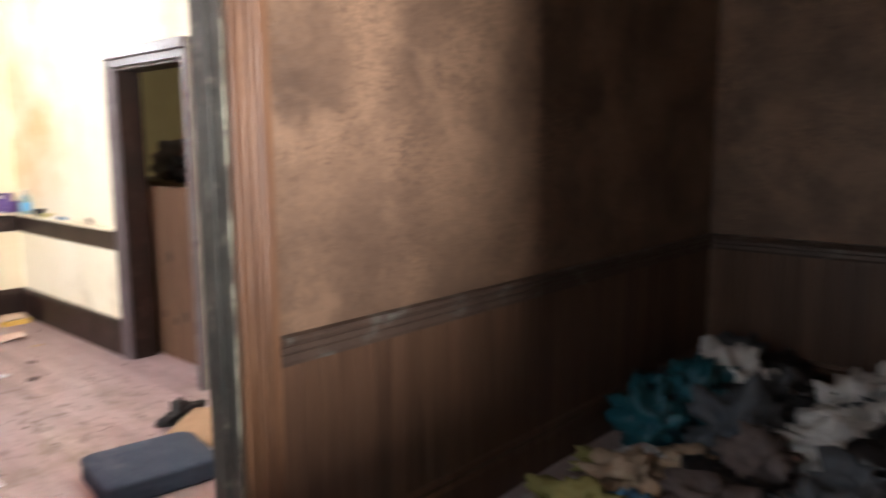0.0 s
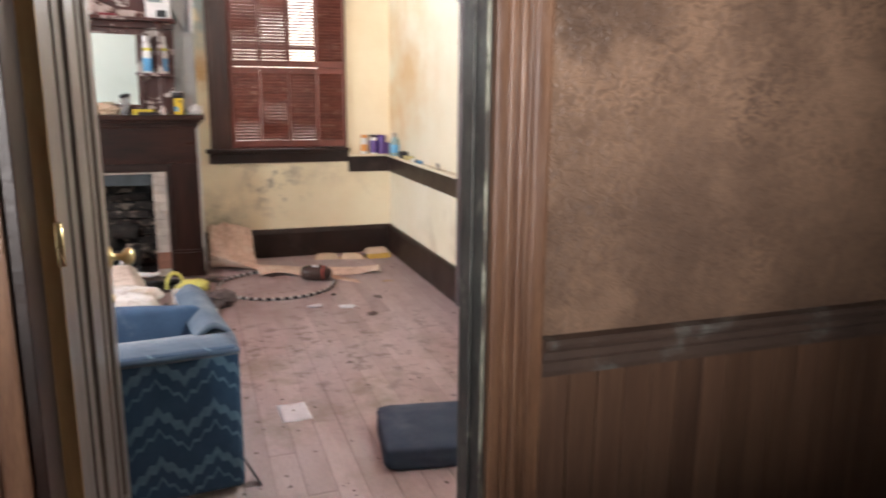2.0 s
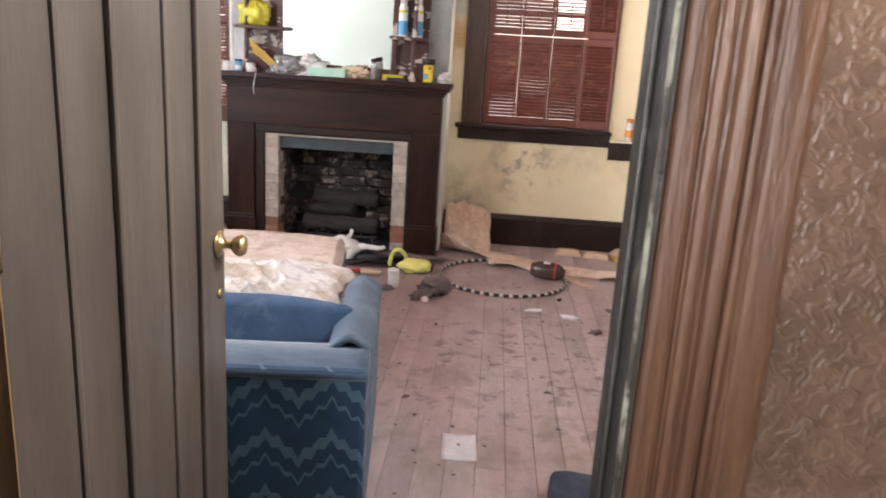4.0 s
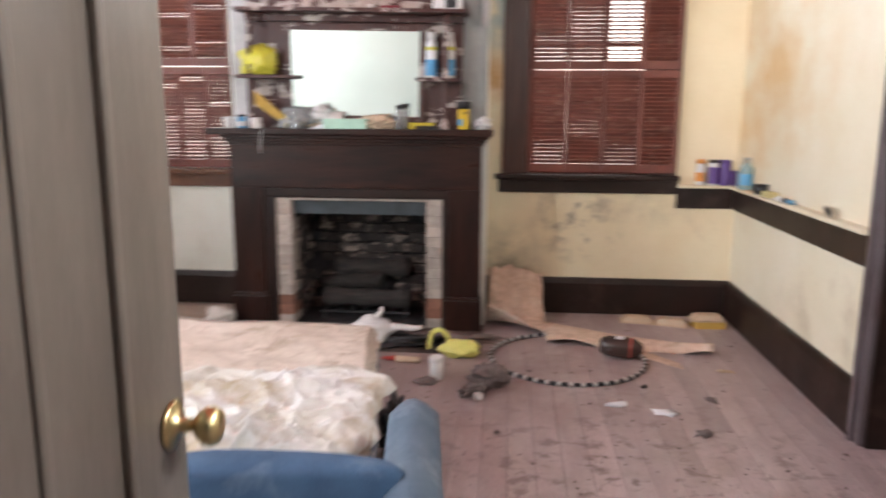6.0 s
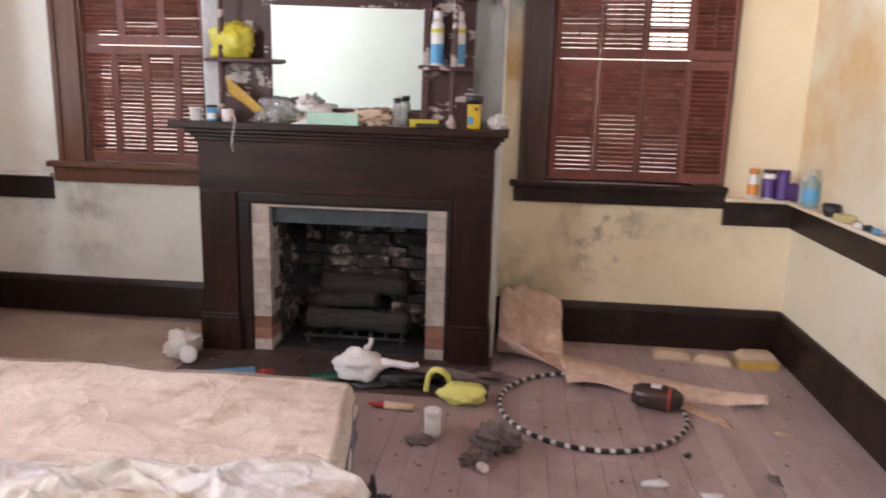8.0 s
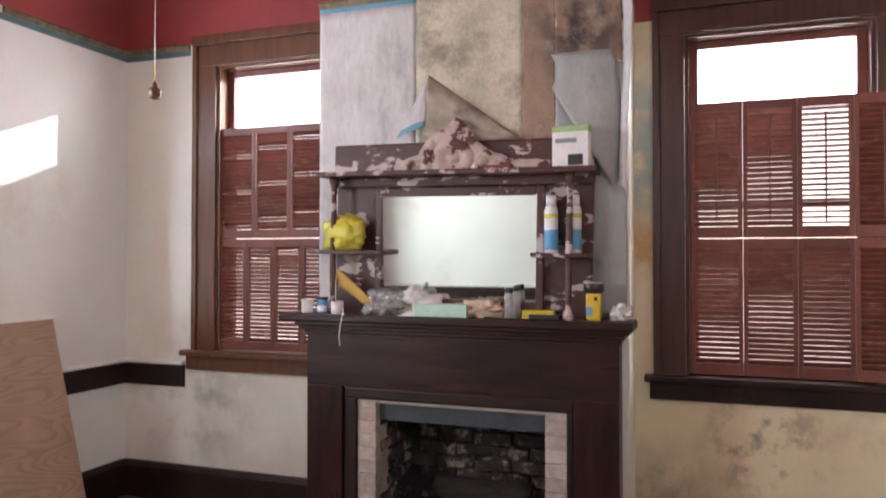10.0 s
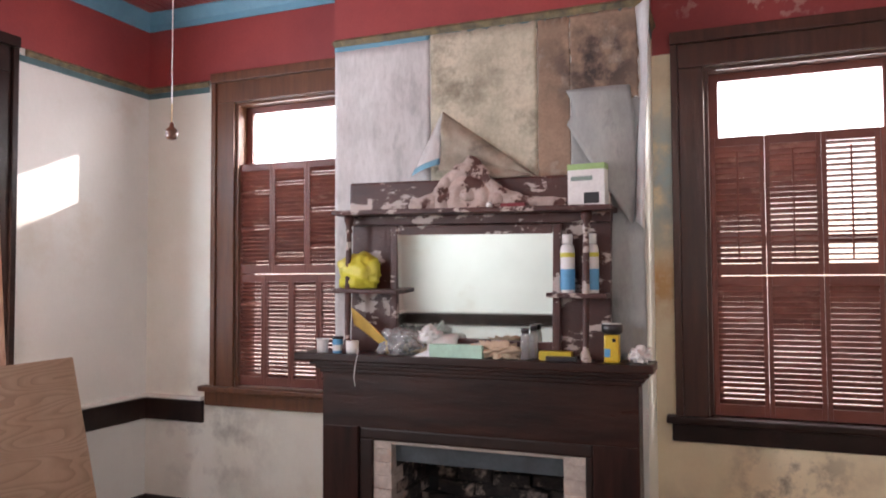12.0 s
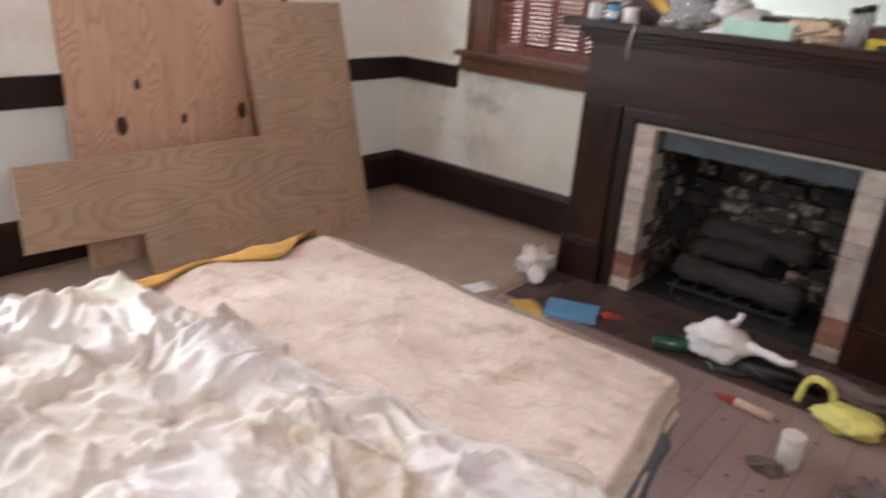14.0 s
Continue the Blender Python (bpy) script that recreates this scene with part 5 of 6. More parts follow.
for i, (s, h, r) in enumerate(((0.374, 1.274, 0.024), (0.174, 1.232, 0.036), (-0.034, 1.277, 0.032), (0.412, 0.656, 0.020), (0.072, 0.667, 0.036), (0.733, 0.653, 0.036), (0.640, 0.836, 0.020), (0.229, 1.768, 0.02), (0.588, 1.887, 0.022), (0.314, 0.08, 0.03))):
    bm = bmesh.new()
    lathe(bm, [(r, 0.0004), (r * 0.9, 0.0016)], 14, pose(s, 0, h, 90, 0, 0) @ Matrix.Diagonal((0.8, 1.25, 1, 1)))
    part("knot", bm, M_knot, ob)

# ---- on the floor ----
def plain(name, c, rough=0.5, bump=0.1, **k):
    return surf(name, c, tuple(q * 0.82 for q in c), 9, rough, bump, **k)
M_yel = plain("yellow_plastic", (0.62, 0.58, 0.06), 0.35)
M_pyel = plain("pale_yellow_film", (0.74, 0.72, 0.20), 0.3)
M_wht = plain("white_plastic", (0.78, 0.78, 0.76), 0.35)
M_pap = plain("white_paper", (0.88, 0.91, 0.95), 0.7)
M_red1 = plain("red_plastic", (0.45, 0.05, 0.035), 0.4)
M_org = plain("orange_plastic", (0.75, 0.30, 0.06), 0.4)
M_pad = plain("blue_pad", (0.12, 0.32, 0.52), 0.5)
M_pur = plain("purple_label", (0.11, 0.055, 0.24), 0.4)
M_blk = plain("black_plastic", (0.018, 0.018, 0.02), 0.35)
M_mint = plain("mint_carton", (0.42, 0.66, 0.53), 0.5)
M_env = plain("manila_envelope", (0.62, 0.40, 0.09), 0.6)
M_tan = plain("pale_tan_paper", (0.62, 0.48, 0.34), 0.7)
M_ragm = plain("grey_brown_rag", (0.20, 0.165, 0.155), 0.9, 0.4)
M_lin2 = surf("tan_linoleum", (0.40, 0.33, 0.26), (0.32, 0.26, 0.20), 2.2, 0.55, 0.1, stain=(0.46, 0.40, 0.33), stain_scale=1.6, amount=0.3)
struct("floor_linoleum", sheet(bmesh.new(), lambda u, v: Vector((XL + 0.027 + 1.62 * u + 0.03 * noise.noise(Vector((v * 6, 1, 0))) * u, -2.3 + 2.86 * v, 0.0035)), 20, 30, 0.003), M_lin2, "tan linoleum sheet over the boards", "floor")
M_lino = surf("old_linoleum_back", (0.76, 0.62, 0.51), (0.56, 0.37, 0.26), 5, 0.6, 0.5, stain=(0.78, 0.71, 0.62), stain_scale=5, amount=0.8, fine=26)
M_bulb = plain("brown_bottle_plastic", (0.065, 0.042, 0.036), 0.22, 0.02)
M_clear = glassy("clear_plastic", (0.86, 0.90, 0.90), 0.12, 0.75)
M_aqua = glassy("aqua_bottle", (0.55, 0.75, 0.74), 0.1, 0.6)
M_blulab = plain("blue_label", (0.10, 0.36, 0.62), 0.4)
M_grn = plain("green_glass", (0.02, 0.09, 0.05), 0.15, 0.0)

hp = thing("hula_hoop", "black and white striped hoop lying on the floor", "hoop", (1.36, -0.42, 0.0))
R = 0.435
for k in range(88):
    a0 = 2 * math.pi * (k // 2 + (0.62 if k % 2 else 0.0)) / 44
    a1 = 2 * math.pi * (k // 2 + (1.0 if k % 2 else 0.62)) / 44
    bm = bmesh.new()
    tube(bm, [(R * math.cos(a0 + (a1 - a0) * i / 3), R * math.sin(a0 + (a1 - a0) * i / 3), 0.012) for i in range(4)], 0.0115, 8)
    part("stripe", bm, M_wht if k % 2 else M_blk, hp)
bt = thing("round_bottle", "round dark brown bottle with a red band lying on its side", "bottle", (1.68, -0.36, 0.0), -15)
bt.scale = (0.95, 0.60, 0.60)
bm = bmesh.new()
lathe(bm, [(0.02, -0.135), (0.07, -0.13), (0.096, -0.09), (0.104, -0.03), (0.104, 0.03), (0.09, 0.075), (0.06, 0.105), (0.03, 0.12)], 28, pose(0, 0, 0.104, 0, 90, 0))
part("body", bm, M_bulb, bt)
bm = bmesh.new()
lathe(bm, [(0.100, 0.046), (0.088, 0.076)], 28, pose(0, 0, 0.104, 0, 90, 0), False)
part("band", bm, M_red1, bt, "red band")
bm = bmesh.new()
sheet(bm, lambda u, v: Vector((-0.04 + 0.05 * u, 0.1055 * math.sin(-0.5 + 0.7 * v), 0.104 + 0.1055 * math.cos(-0.5 + 0.7 * v))), 3, 8, 0.0006)
part("label", bm, M_pap, bt, "small pale label")
# torn flooring sheet
bm = bmesh.new()
def up(u, v):
    w = 1 - v
    x = 0.885 + (0.355 + 0.05 * w) * u + 0.02 * noise.noise(Vector((v * 4, 3, 0))) * u
    if v > 0.5:
        q = (v - 0.5) / 0.5
        y = 0.30 + 0.20 * q ** 0.8 - 0.03 * math.sin(u * math.pi) + 0.035 * noise.noise(Vector((u * 5 + v * 4, v * 3, 8)))
        z = 0.035 + (0.285 + 0.03 * math.sin(u * 4) + 0.035 * noise.noise(Vector((u * 6, 1, 0)))) * q + 0.02 * noise.noise(Vector((u * 9, v * 7, 5)))
    else:
        q = v / 0.5
        y = 0.30 - (0.16 + 0.20 * u) * (1 - q) + 0.02 * math.sin(u * 6)
        z = 0.004 + 0.031 * q ** 2 + (0.20 * (1 - u) + 0.05) * max(0, 0.75 - q) ** 1.5
    return Vector((x, y, z))
sheet(bm, up, 24, 30, 0.003)
single("flooring_offcut", bm, M_lino, "torn pinkish-brown flooring offcut curled against the baseboard", "offcut")
bm = bmesh.new()
def strip(u, v):
    a = Vector((1.23, 0.36, 0)).lerp(Vector((2.23, -0.22, 0)), u)
    b = Vector((1.26, -0.16, 0)).lerp(Vector((2.20, -0.30, 0)), u)
    p = a.lerp(b, v)
    lift = 0.05 * math.sin(math.pi * v) * (0.3 + 0.7 * u) + 0.04 * max(0, math.sin(u * 7 + 0.6)) * v
    return p + Vector((0, 0.012 * math.sin(u * 11) * v, 0.003 + lift))
sheet(bm, strip, 40, 12, 0.003)
single("flooring_strip", bm, M_lino, "long torn strip of flooring curling off the boards", "offcut")
bm = bmesh.new()
sheet(bm, lambda u, v: Vector((1.72 + 0.27 * u, -0.30 - 0.23 * u - 0.02 * v + 0.16 * v * (1 - 0.2 * u) * (1 if u < 0.99 else 0.9), 0.022 + 0.004 * math.sin(u * 5))), 10, 6, 0.003)
single("flooring_scrap", bm, M_lino, "small corner of torn flooring", "offcut", (0, 0, -0.016))
# foam food trays
for i, (x, y, rz, mm) in enumerate(((1.89, 0.41, -6, M_tan), (2.11, 0.36, -16, M_tan), (2.33, 0.34, 4, M_tan))):
    tr = thing("foam_tray", "cream foam food tray" if i < 2 else "cream foam tray on a yellow carton", "tray", (x, y, 0.0 if i < 2 else 0.045), rz, "food trays by the baseboard")
    bm = bmesh.new()
    prof = [(0.105, 0.055, 0.0), (0.085, 0.038, 0.034)]
    lo = [bm.verts.new((sx * 0.108, sy * 0.06, 0.002)) for sx, sy in ((-1, -1), (1, -1), (1, 1), (-1, 1))]
    hi = [bm.verts.new((sx * 0.082, sy * 0.038, 0.042)) for sx, sy in ((-1, -1), (1, -1), (1, 1), (-1, 1))]
    bm.faces.new(lo)
    bm.faces.new(hi)
    for k in range(4):
        bm.faces.new((lo[k], lo[(k + 1) % 4], hi[(k + 1) % 4], hi[k]))
    bmesh.ops.bevel(bm, geom=bm.edges[:], offset=0.008, segments=2, affect="EDGES")
    part("shell", bm, mm, tr)
    part("rim", one((-0.114, -0.066, 0.0), (0.114, 0.066, 0.005), 0.002), mm, tr)
bm = one((-0.10, -0.06, 0), (0.10, 0.06, 0.044), 0.003)
single("yellow_carton", bm, M_env, "bright yellow carton under a foam tray", "carton", (2.34, 0.33, 0), 4)

def bag(name, at, size, seed, mat, label, ears=((0.3, 0.3), (-0.3, 0.2)), rz=0):
    """A tied carrier bag: a crumpled body with standing handle ears."""
    t = thing(name, label, "bag", at, rz)
    part("body", clump(bmesh.new(), size, seed, 0.24, 2.6, 4), mat, t)
    for i, (ax, ay) in enumerate(ears):
        bm = bmesh.new()
        base = Vector((size[0] * ax * 0.8, size[1] * ay * 0.8, size[2] * 0.7))
        tip = base + Vector((size[0] * ax * 1.5, size[1] * ay * 1.4, size[2] * (0.85, 0.15, 0.45)[i % 3]))
        pts = [base.lerp(tip, k / 7) + Vector((0.008 * math.sin(k * 1.3 + i), 0.008 * math.cos(k * 1.7), 0.006 * math.sin(k))) for k in range(8)]
        tube(bm, pts, lambda u: 0.024 * (1 - 0.45 * u) * (1 + 0.12 * math.sin(u * 13)), 10)
        part("handle", bm, mat, t)
    return t
bag("carrier_bag", (0.20, -0.26, 0.03), (0.145, 0.11, 0.12), 2, M_wht, "tied white carrier bag on the hearth", ((0.15, 0.15), (0.95, -0.25)))
bag("carrier_bag", (0.75, -0.43, 0.0), (0.125, 0.080, 0.075), 5, M_pyel, "pale yellow carrier bag on the floor", ())
y_ = thing("bag_handle_loop", "yellow bag handle standing in a loop", "bag", (0.62, -0.38, 0.0))
bm = bmesh.new()
tube(bm, [(-0.06 * math.cos(a * 0.35), 0.02 * math.sin(a), 0.02 + 0.125 * math.sin(a * 0.35)) for a in [k * 0.9 for k in range(11)]], 0.015, 8)
part("loop", bm, M_pyel, y_)
single("dark_rag", clump(bmesh.new(), (0.30, 0.10, 0.06), 9, 0.5), M_blk, "black scorched rag by the hearth", "rag", (0.33, -0.26, 0))
single("green_bottle", lathe(bmesh.new(), [(0.03, -0.1), (0.032, -0.09), (0.032, 0.04), (0.014, 0.08), (0.013, 0.12)], 16, pose(0, 0, 0.033, 0, 90, 25)), M_grn, "dark green glass bottle lying down", "bottle", (0.05, -0.32, 0))
single("ash_rubble", clump(bmesh.new(), (0.42, 0.09, 0.03), 12, 0.6, 6), M_ragm, "dark ash and rubble before the hearth", "rubble", (0.55, -0.13, 0), kind="stuff")
mk = thing("fire_lighter_stick", "orange-tipped cardboard tube on the floor", "tube", (0.33, -0.555, 0.018), -6)
part("tube", tube(bmesh.new(), [(0.06, 0, 0), (0.20, 0, 0)], 0.018, 12), M_tan, mk)
part("tip", tube(bmesh.new(), [(0.06, 0, 0), (0.02, 0, 0), (-0.02, 0, 0)], lambda u: 0.018 - 0.012 * u, 12), M_red1, mk, "red tip")
jr = thing("small_jar", "small white plastic jar on the floor", "jar", (0.645, -0.80, 0.0), 0)
part("body", lathe(bmesh.new(), [(0.033, 0.0), (0.036, 0.006), (0.036, 0.095), (0.03, 0.10)], 20), M_wht, jr)
part("lid", lathe(bmesh.new(), [(0.037, 0.095), (0.038, 0.098), (0.038, 0.118), (0.034, 0.121)], 20), M_wht, jr)
single("rag_scrap", clump(bmesh.new(), (0.06, 0.05, 0.02), 21, 0.5), M_ragm, "scrap of cloth beside the jar", "rag", (0.605, -0.87, 0))
single("dirty_rag", clump(bmesh.new(), (0.105, 0.075, 0.10), 15, 0.5, 4), M_ragm, "grey-brown twisted rag on the floor", "rag", (0.93, -0.90, 0))
single("dirty_rag", clump(bmesh.new(), (0.075, 0.05, 0.05), 17, 0.5, 4), M_ragm, "grey-brown twisted rag on the floor", "rag", (0.85, -1.02, 0), 40)
single("bottle_cap_stub", lathe(bmesh.new(), [(0.018, 0), (0.02, 0.005), (0.02, 0.05), (0.016, 0.055)], 14, pose(0, 0, 0.02, 70, 0, 20)), M_wht, "small white plastic stub", "cap", (0.87, -1.08, 0))
pd = thing("blue_folder", "bright blue folder on the floor", "folder", (-0.45, -0.34, 0.0), 22)
part("cover", one((-0.12, -0.085, 0.004), (0.12, 0.085, 0.028), 0.004), M_pad, pd)
part("pages", one((-0.115, -0.08, 0.0), (0.115, 0.08, 0.024)), M_blk, pd)
single("orange_envelope", sheet(bmesh.new(), lambda u, v: Vector((-0.12 + 0.24 * u, -0.06 + 0.12 * v, 0.004 + 0.012 * math.sin(u * 4))), 8, 4, 0.002), M_env, "orange paper envelope on the floor", "envelope", (-0.60, -0.46, 0), -30)
single("red_wrapper", clump(bmesh.new(), (0.05, 0.02, 0.02), 31, 0.5), M_red1, "red crumpled wrapper by the hearth", "wrapper", (-0.30, -0.24, 0), 20)
single("white_wad", clump(bmesh.new(), (0.10, 0.085, 0.13), 33, 0.35, 3), M_sheet, "wad of soiled white cloth by the mantel", "cloth", (-0.83, -0.08, 0))
single("white_roll", lathe(bmesh.new(), [(0.02, -0.06), (0.045, -0.06), (0.045, 0.05), (0.02, 0.05)], 18, pose(0, 0, 0.05, 75, 20, 0)), M_wht, "white paper roll by the mantel", "roll", (-0.76, -0.16, 0), 20)
single("paper_sheet", sheet(bmesh.new(), lambda u, v: Vector((-0.065 + 0.13 * u, -0.095 + 0.19 * v, 0.002 + 0.004 * math.sin(u * 3))), 4, 4, 0.0008), M_pap, "white slip of paper on the floor", "paper", (-0.925, -0.45, 0), -18)
single("paper_sheet", sheet(bmesh.new(), lambda u, v: Vector((-0.068 + 0.136 * u, -0.10 + 0.2 * v, 0.002 + 0.006 * abs(u - 0.5))), 6, 6, 0.0008), M_pap, "white sheet of paper on the floorboards", "paper", (1.178, -2.782, 0), 3)
single("white_box", one((-0.09, -0.07, 0), (0.09, 0.07, 0.09), 0.008), M_wht, "small white box by the boards", "box", (-1.93, -2.16, 0), 20)
for i, (x, y, s) in enumerate(((1.76, -1.16, 0.07), (1.89, -1.37, 0.06), (2.02, -0.98, 0.05), (2.20, -0.55, 0.05), (1.55, -1.08, 0.06), (1.72, -0.83, 0.03))):
    single("litter_scrap", clump(bmesh.new(), (s, s * 0.55, 0.014), 40 + i, 0.7, 5, 2), (M_pap, M_ragm, M_ragm, M_tan, M_pap, M_blk)[i], "scrap of torn litter on the floorboards", "litter", (x, y, 0), i * 50)
single("black_tangle", clump(bmesh.new(), (0.07, 0.17, 0.22), 70, 0.55, 4), M_blk, "black tangled plastic beside the mattress", "bag", (0.58, -1.78, 0), 8)
# fine debris over the boards
bm = bmesh.new()
rd = random.Random(77)
for k in range(750):
    x, y = rd.uniform(XL + 0.1, XR - 0.1), rd.uniform(YF + 0.1, 0.5)
    s = rd.uniform(0.003, 0.012) * (2 if rd.random() < 0.08 else 1)
    m = pose(x, y, s * 0.2 + 0.001, rd.uniform(-15, 15), rd.uniform(-15, 15), rd.uniform(0, 360))
    vs = [bm.verts.new(m @ Vector((s * math.cos(a) * rd.uniform(0.5, 1.4), s * math.sin(a) * rd.uniform(0.4, 1), 0))) for a in (0, 1.3, 2.7, 4.1, 5.2)]
    tp = bm.verts.new(m @ Vector((0, 0, s * 0.5)))
    for i in range(5):
        bm.faces.new((vs[i], vs[(i + 1) % 5], tp))
tagged(part("debris", bm, M_ragm), "grit, paint flakes and crumbs over the floorboards", "debris", kind="stuff")

# ---- on the mantel shelf ----
Z1 = 1.283
fl = thing("torch", "yellow plastic hand lantern with a black head", "flashlight", (0.722, 0.075, Z1))
lb = part("body", one((-0.033, -0.03, 0.0), (0.033, 0.03, 0.125), 0.010), plain("lantern_yellow", (0.72, 0.50, 0.03), 0.35), fl)
part("head", lathe(bmesh.new(), [(0.036, 0.125), (0.047, 0.135), (0.047, 0.165), (0.042, 0.170)], 20), M_blk, fl, "black lamp head")
part("lens", lathe(bmesh.new(), [(0.040, 0.1705), (0.038, 0.173)], 20), M_wht, fl)
part("label", one((-0.030, -0.0325, 0.025), (-0.004, -0.030, 0.062), 0.001), M_blulab, lb, "blue label")
part("switch", lathe(bmesh.new(), [(0.009, 0), (0.007, 0.005)], 10, pose(0.012, -0.031, 0.10, 90, 0, 0)), M_blk, fl)
def carton(name, at, size, rz, mat, label, cat="box"):
    return single(name, one((-size[0] / 2, -size[1] / 2, 0), (size[0] / 2, size[1] / 2, size[2]), 0.003), mat, label, cat, at, rz)
def vial(name, at, r, h, mat, cap, label, neck=0.5, capn="cap", band=None):
    t = thing(name, label, "bottle", at)
    bd = part("body", lathe(bmesh.new(), [(r * 0.9, 0), (r, 0.004), (r, h * 0.66), (r * neck, h * 0.8), (r * neck, h * 0.84)], 18), mat, t)
    part(capn, lathe(bmesh.new(), [(r * neck * 1.15, h * 0.84), (r * neck * 1.15, h * 0.99), (r * neck, h)], 16), cap, bd)
    if band:
        part("label", lathe(bmesh.new(), [(r * 1.02, h * 0.15), (r * 1.02, h * 0.5)], 18, None, False), band, bd)
    return t
carton("mint_carton", (-0.005, 0.045, Z1), (0.27, 0.07, 0.062), -1, M_mint, "flat mint-green carton on the mantel shelf")
carton("yellow_box", (0.465, 0.08, Z1 + 0.0), (0.15, 0.06, 0.04), 3, plain("dull_yellow_card", (0.58, 0.47, 0.03), 0.5), "small yellow box on the mantel shelf")
carton("black_case", (0.50, 0.035, Z1), (0.14, 0.04, 0.022), 2, M_blk, "flat black case on the mantel shelf", "case")
vial("clear_bottle", (0.325, 0.06, Z1), 0.023, 0.145, M_clear, M_blk, "clear plastic bottle with a black cap", 0.75)
vial("clear_bottle", (0.355, 0.10, Z1), 0.02, 0.155, M_clear, M_blk, "clear plastic bottle with a black cap", 0.75)
vial("pill_bottle", (-0.665, 0.05, Z1), 0.027, 0.085, M_blulab, M_blk, "small blue bottle with a dark cap", 0.95, band=M_wht)
vial("white_tub", (-0.76, 0.06, Z1), 0.03, 0.07, M_wht, M_wht, "small white plastic tub", 1.0)
cd = thing("candle_cup", "white cup with a string hanging over the shelf edge", "cup", (-0.575, 0.04, Z1))
part("cup", lathe(bmesh.new(), [(0.026, 0), (0.031, 0.004), (0.033, 0.065), (0.028, 0.066), (0.027, 0.02)], 18), M_wht, cd)
part("string", tube(bmesh.new(), [(0.03, -0.01, 0.04), (0.05, -0.03, 0.02), (0.055, -0.045, 0.0), (0.045, -0.052, -0.05), (0.036, -0.05, -0.11), (0.042, -0.05, -0.155)], 0.0035, 6), M_wht, cd, "white string")
bm = bmesh.new()
sheet(bm, lambda u, v: Vector((-0.11 + 0.2 * u, 0.02 * math.sin(u * 3) - 0.03 * v, 0.145 - 0.14 * u + 0.09 * v * (1 - 0.3 * u))), 8, 6, 0.004)
single("manila_envelope", bm, M_env, "crumpled yellow envelope leaning on the shelf", "envelope", (-0.47, 0.07, Z1))
single("clear_bag", clump(bmesh.new(), (0.12, 0.055, 0.10), 51, 0.6, 4, 4), M_clear, "crumpled clear plastic bag", "bag", (-0.31, 0.062, Z1))
single("brown_wad", clump(bmesh.new(), (0.085, 0.04, 0.07), 52, 0.6, 4, 4), M_tan, "crumpled pale brown paper wad", "paper", (-0.23, 0.10, Z1))
rl = thing("plastic_roll", "roll of white plastic sheeting", "roll", (-0.09, 0.10, Z1 + 0.052), 8)
part("roll", lathe(bmesh.new(), [(0.012, -0.08), (0.05, -0.08), (0.052, 0.06), (0.012, 0.06)], 20, pose(0, 0, 0, 0, 90, 0)), M_wht, rl)
single("tissue_wad", clump(bmesh.new(), (0.06, 0.04, 0.07), 54, 0.5, 4), M_wht, "wad of white tissue", "tissue", (-0.16, 0.07, Z1 + 0.06))
single("paper_scrap", sheet(bmesh.new(), lambda u, v: Vector((-0.06 + 0.12 * u, -0.03 + 0.06 * v, 0.002 + 0.05 * u * v)), 5, 4, 0.002), M_pap, "folded scrap of white paper", "paper", (-0.17, 0.035, Z1), 10)
single("grey_bag", clump(bmesh.new(), (0.13, 0.05, 0.06), 56, 0.7, 4, 4), M_tan, "flattened grey-pink plastic bag", "bag", (0.19, 0.06, Z1))
single("white_bag", clump(bmesh.new(), (0.055, 0.05, 0.06), 57, 0.5, 4), M_wht, "crumpled white plastic beside the lantern", "bag", (0.845, 0.09, Z1))
# on the overmantel
bag("carrier_bag", (-0.565, 0.085, ZS + 0.328), (0.125, 0.06, 0.15), 61, M_yel, "bright yellow carrier bag on the bracket shelf", ())
for x in (0.520, 0.630):
    sp = thing("spray_can", "tall white and blue spray can with a yellow band", "can", (x, 0.10, ZS + 0.307), group="cans on the bracket shelf")
    part("body", lathe(bmesh.new(), [(0.030, 0), (0.033, 0.005), (0.033, 0.20), (0.026, 0.222), (0.02, 0.226)], 20), M_wht, sp)
    part("label", lathe(bmesh.new(), [(0.0337, 0.015), (0.0337, 0.11)], 20, None, False), M_blulab, sp)
    part("band", lathe(bmesh.new(), [(0.0338, 0.165), (0.0338, 0.185)], 20, None, False), M_yel, sp)
    part("cap", lathe(bmesh.new(), [(0.024, 0.226), (0.024, 0.268), (0.02, 0.272)], 18), M_wht, sp)
gb = thing("glove_carton", "white and green carton of disposable gloves", "box", (0.620, 0.09, ZS + 0.704), -4)
part("body", one((-0.085, -0.035, 0), (0.085, 0.035, 0.19), 0.003), M_wht, gb)
part("flap", one((-0.086, -0.037, 0.165), (0.086, 0.037, 0.192), 0.002), plain("light_green_card", (0.35, 0.55, 0.22), 0.5), gb, "green top flap")
part("print_bar", one((-0.07, -0.0365, 0.115), (0.03, -0.035, 0.135)), plain("grey_print", (0.2, 0.28, 0.25), 0.6), gb)
part("print_patch", one((-0.01, -0.0365, 0.01), (0.06, -0.035, 0.06), 0.001), M_blk, gb)
carton("red_case", (0.27, 0.07, ZS + 0.710), (0.12, 0.03, 0.022), 0, plain("dark_red_plastic", (0.22, 0.02, 0.03), 0.35), "small dark red case on the top shelf", "case")
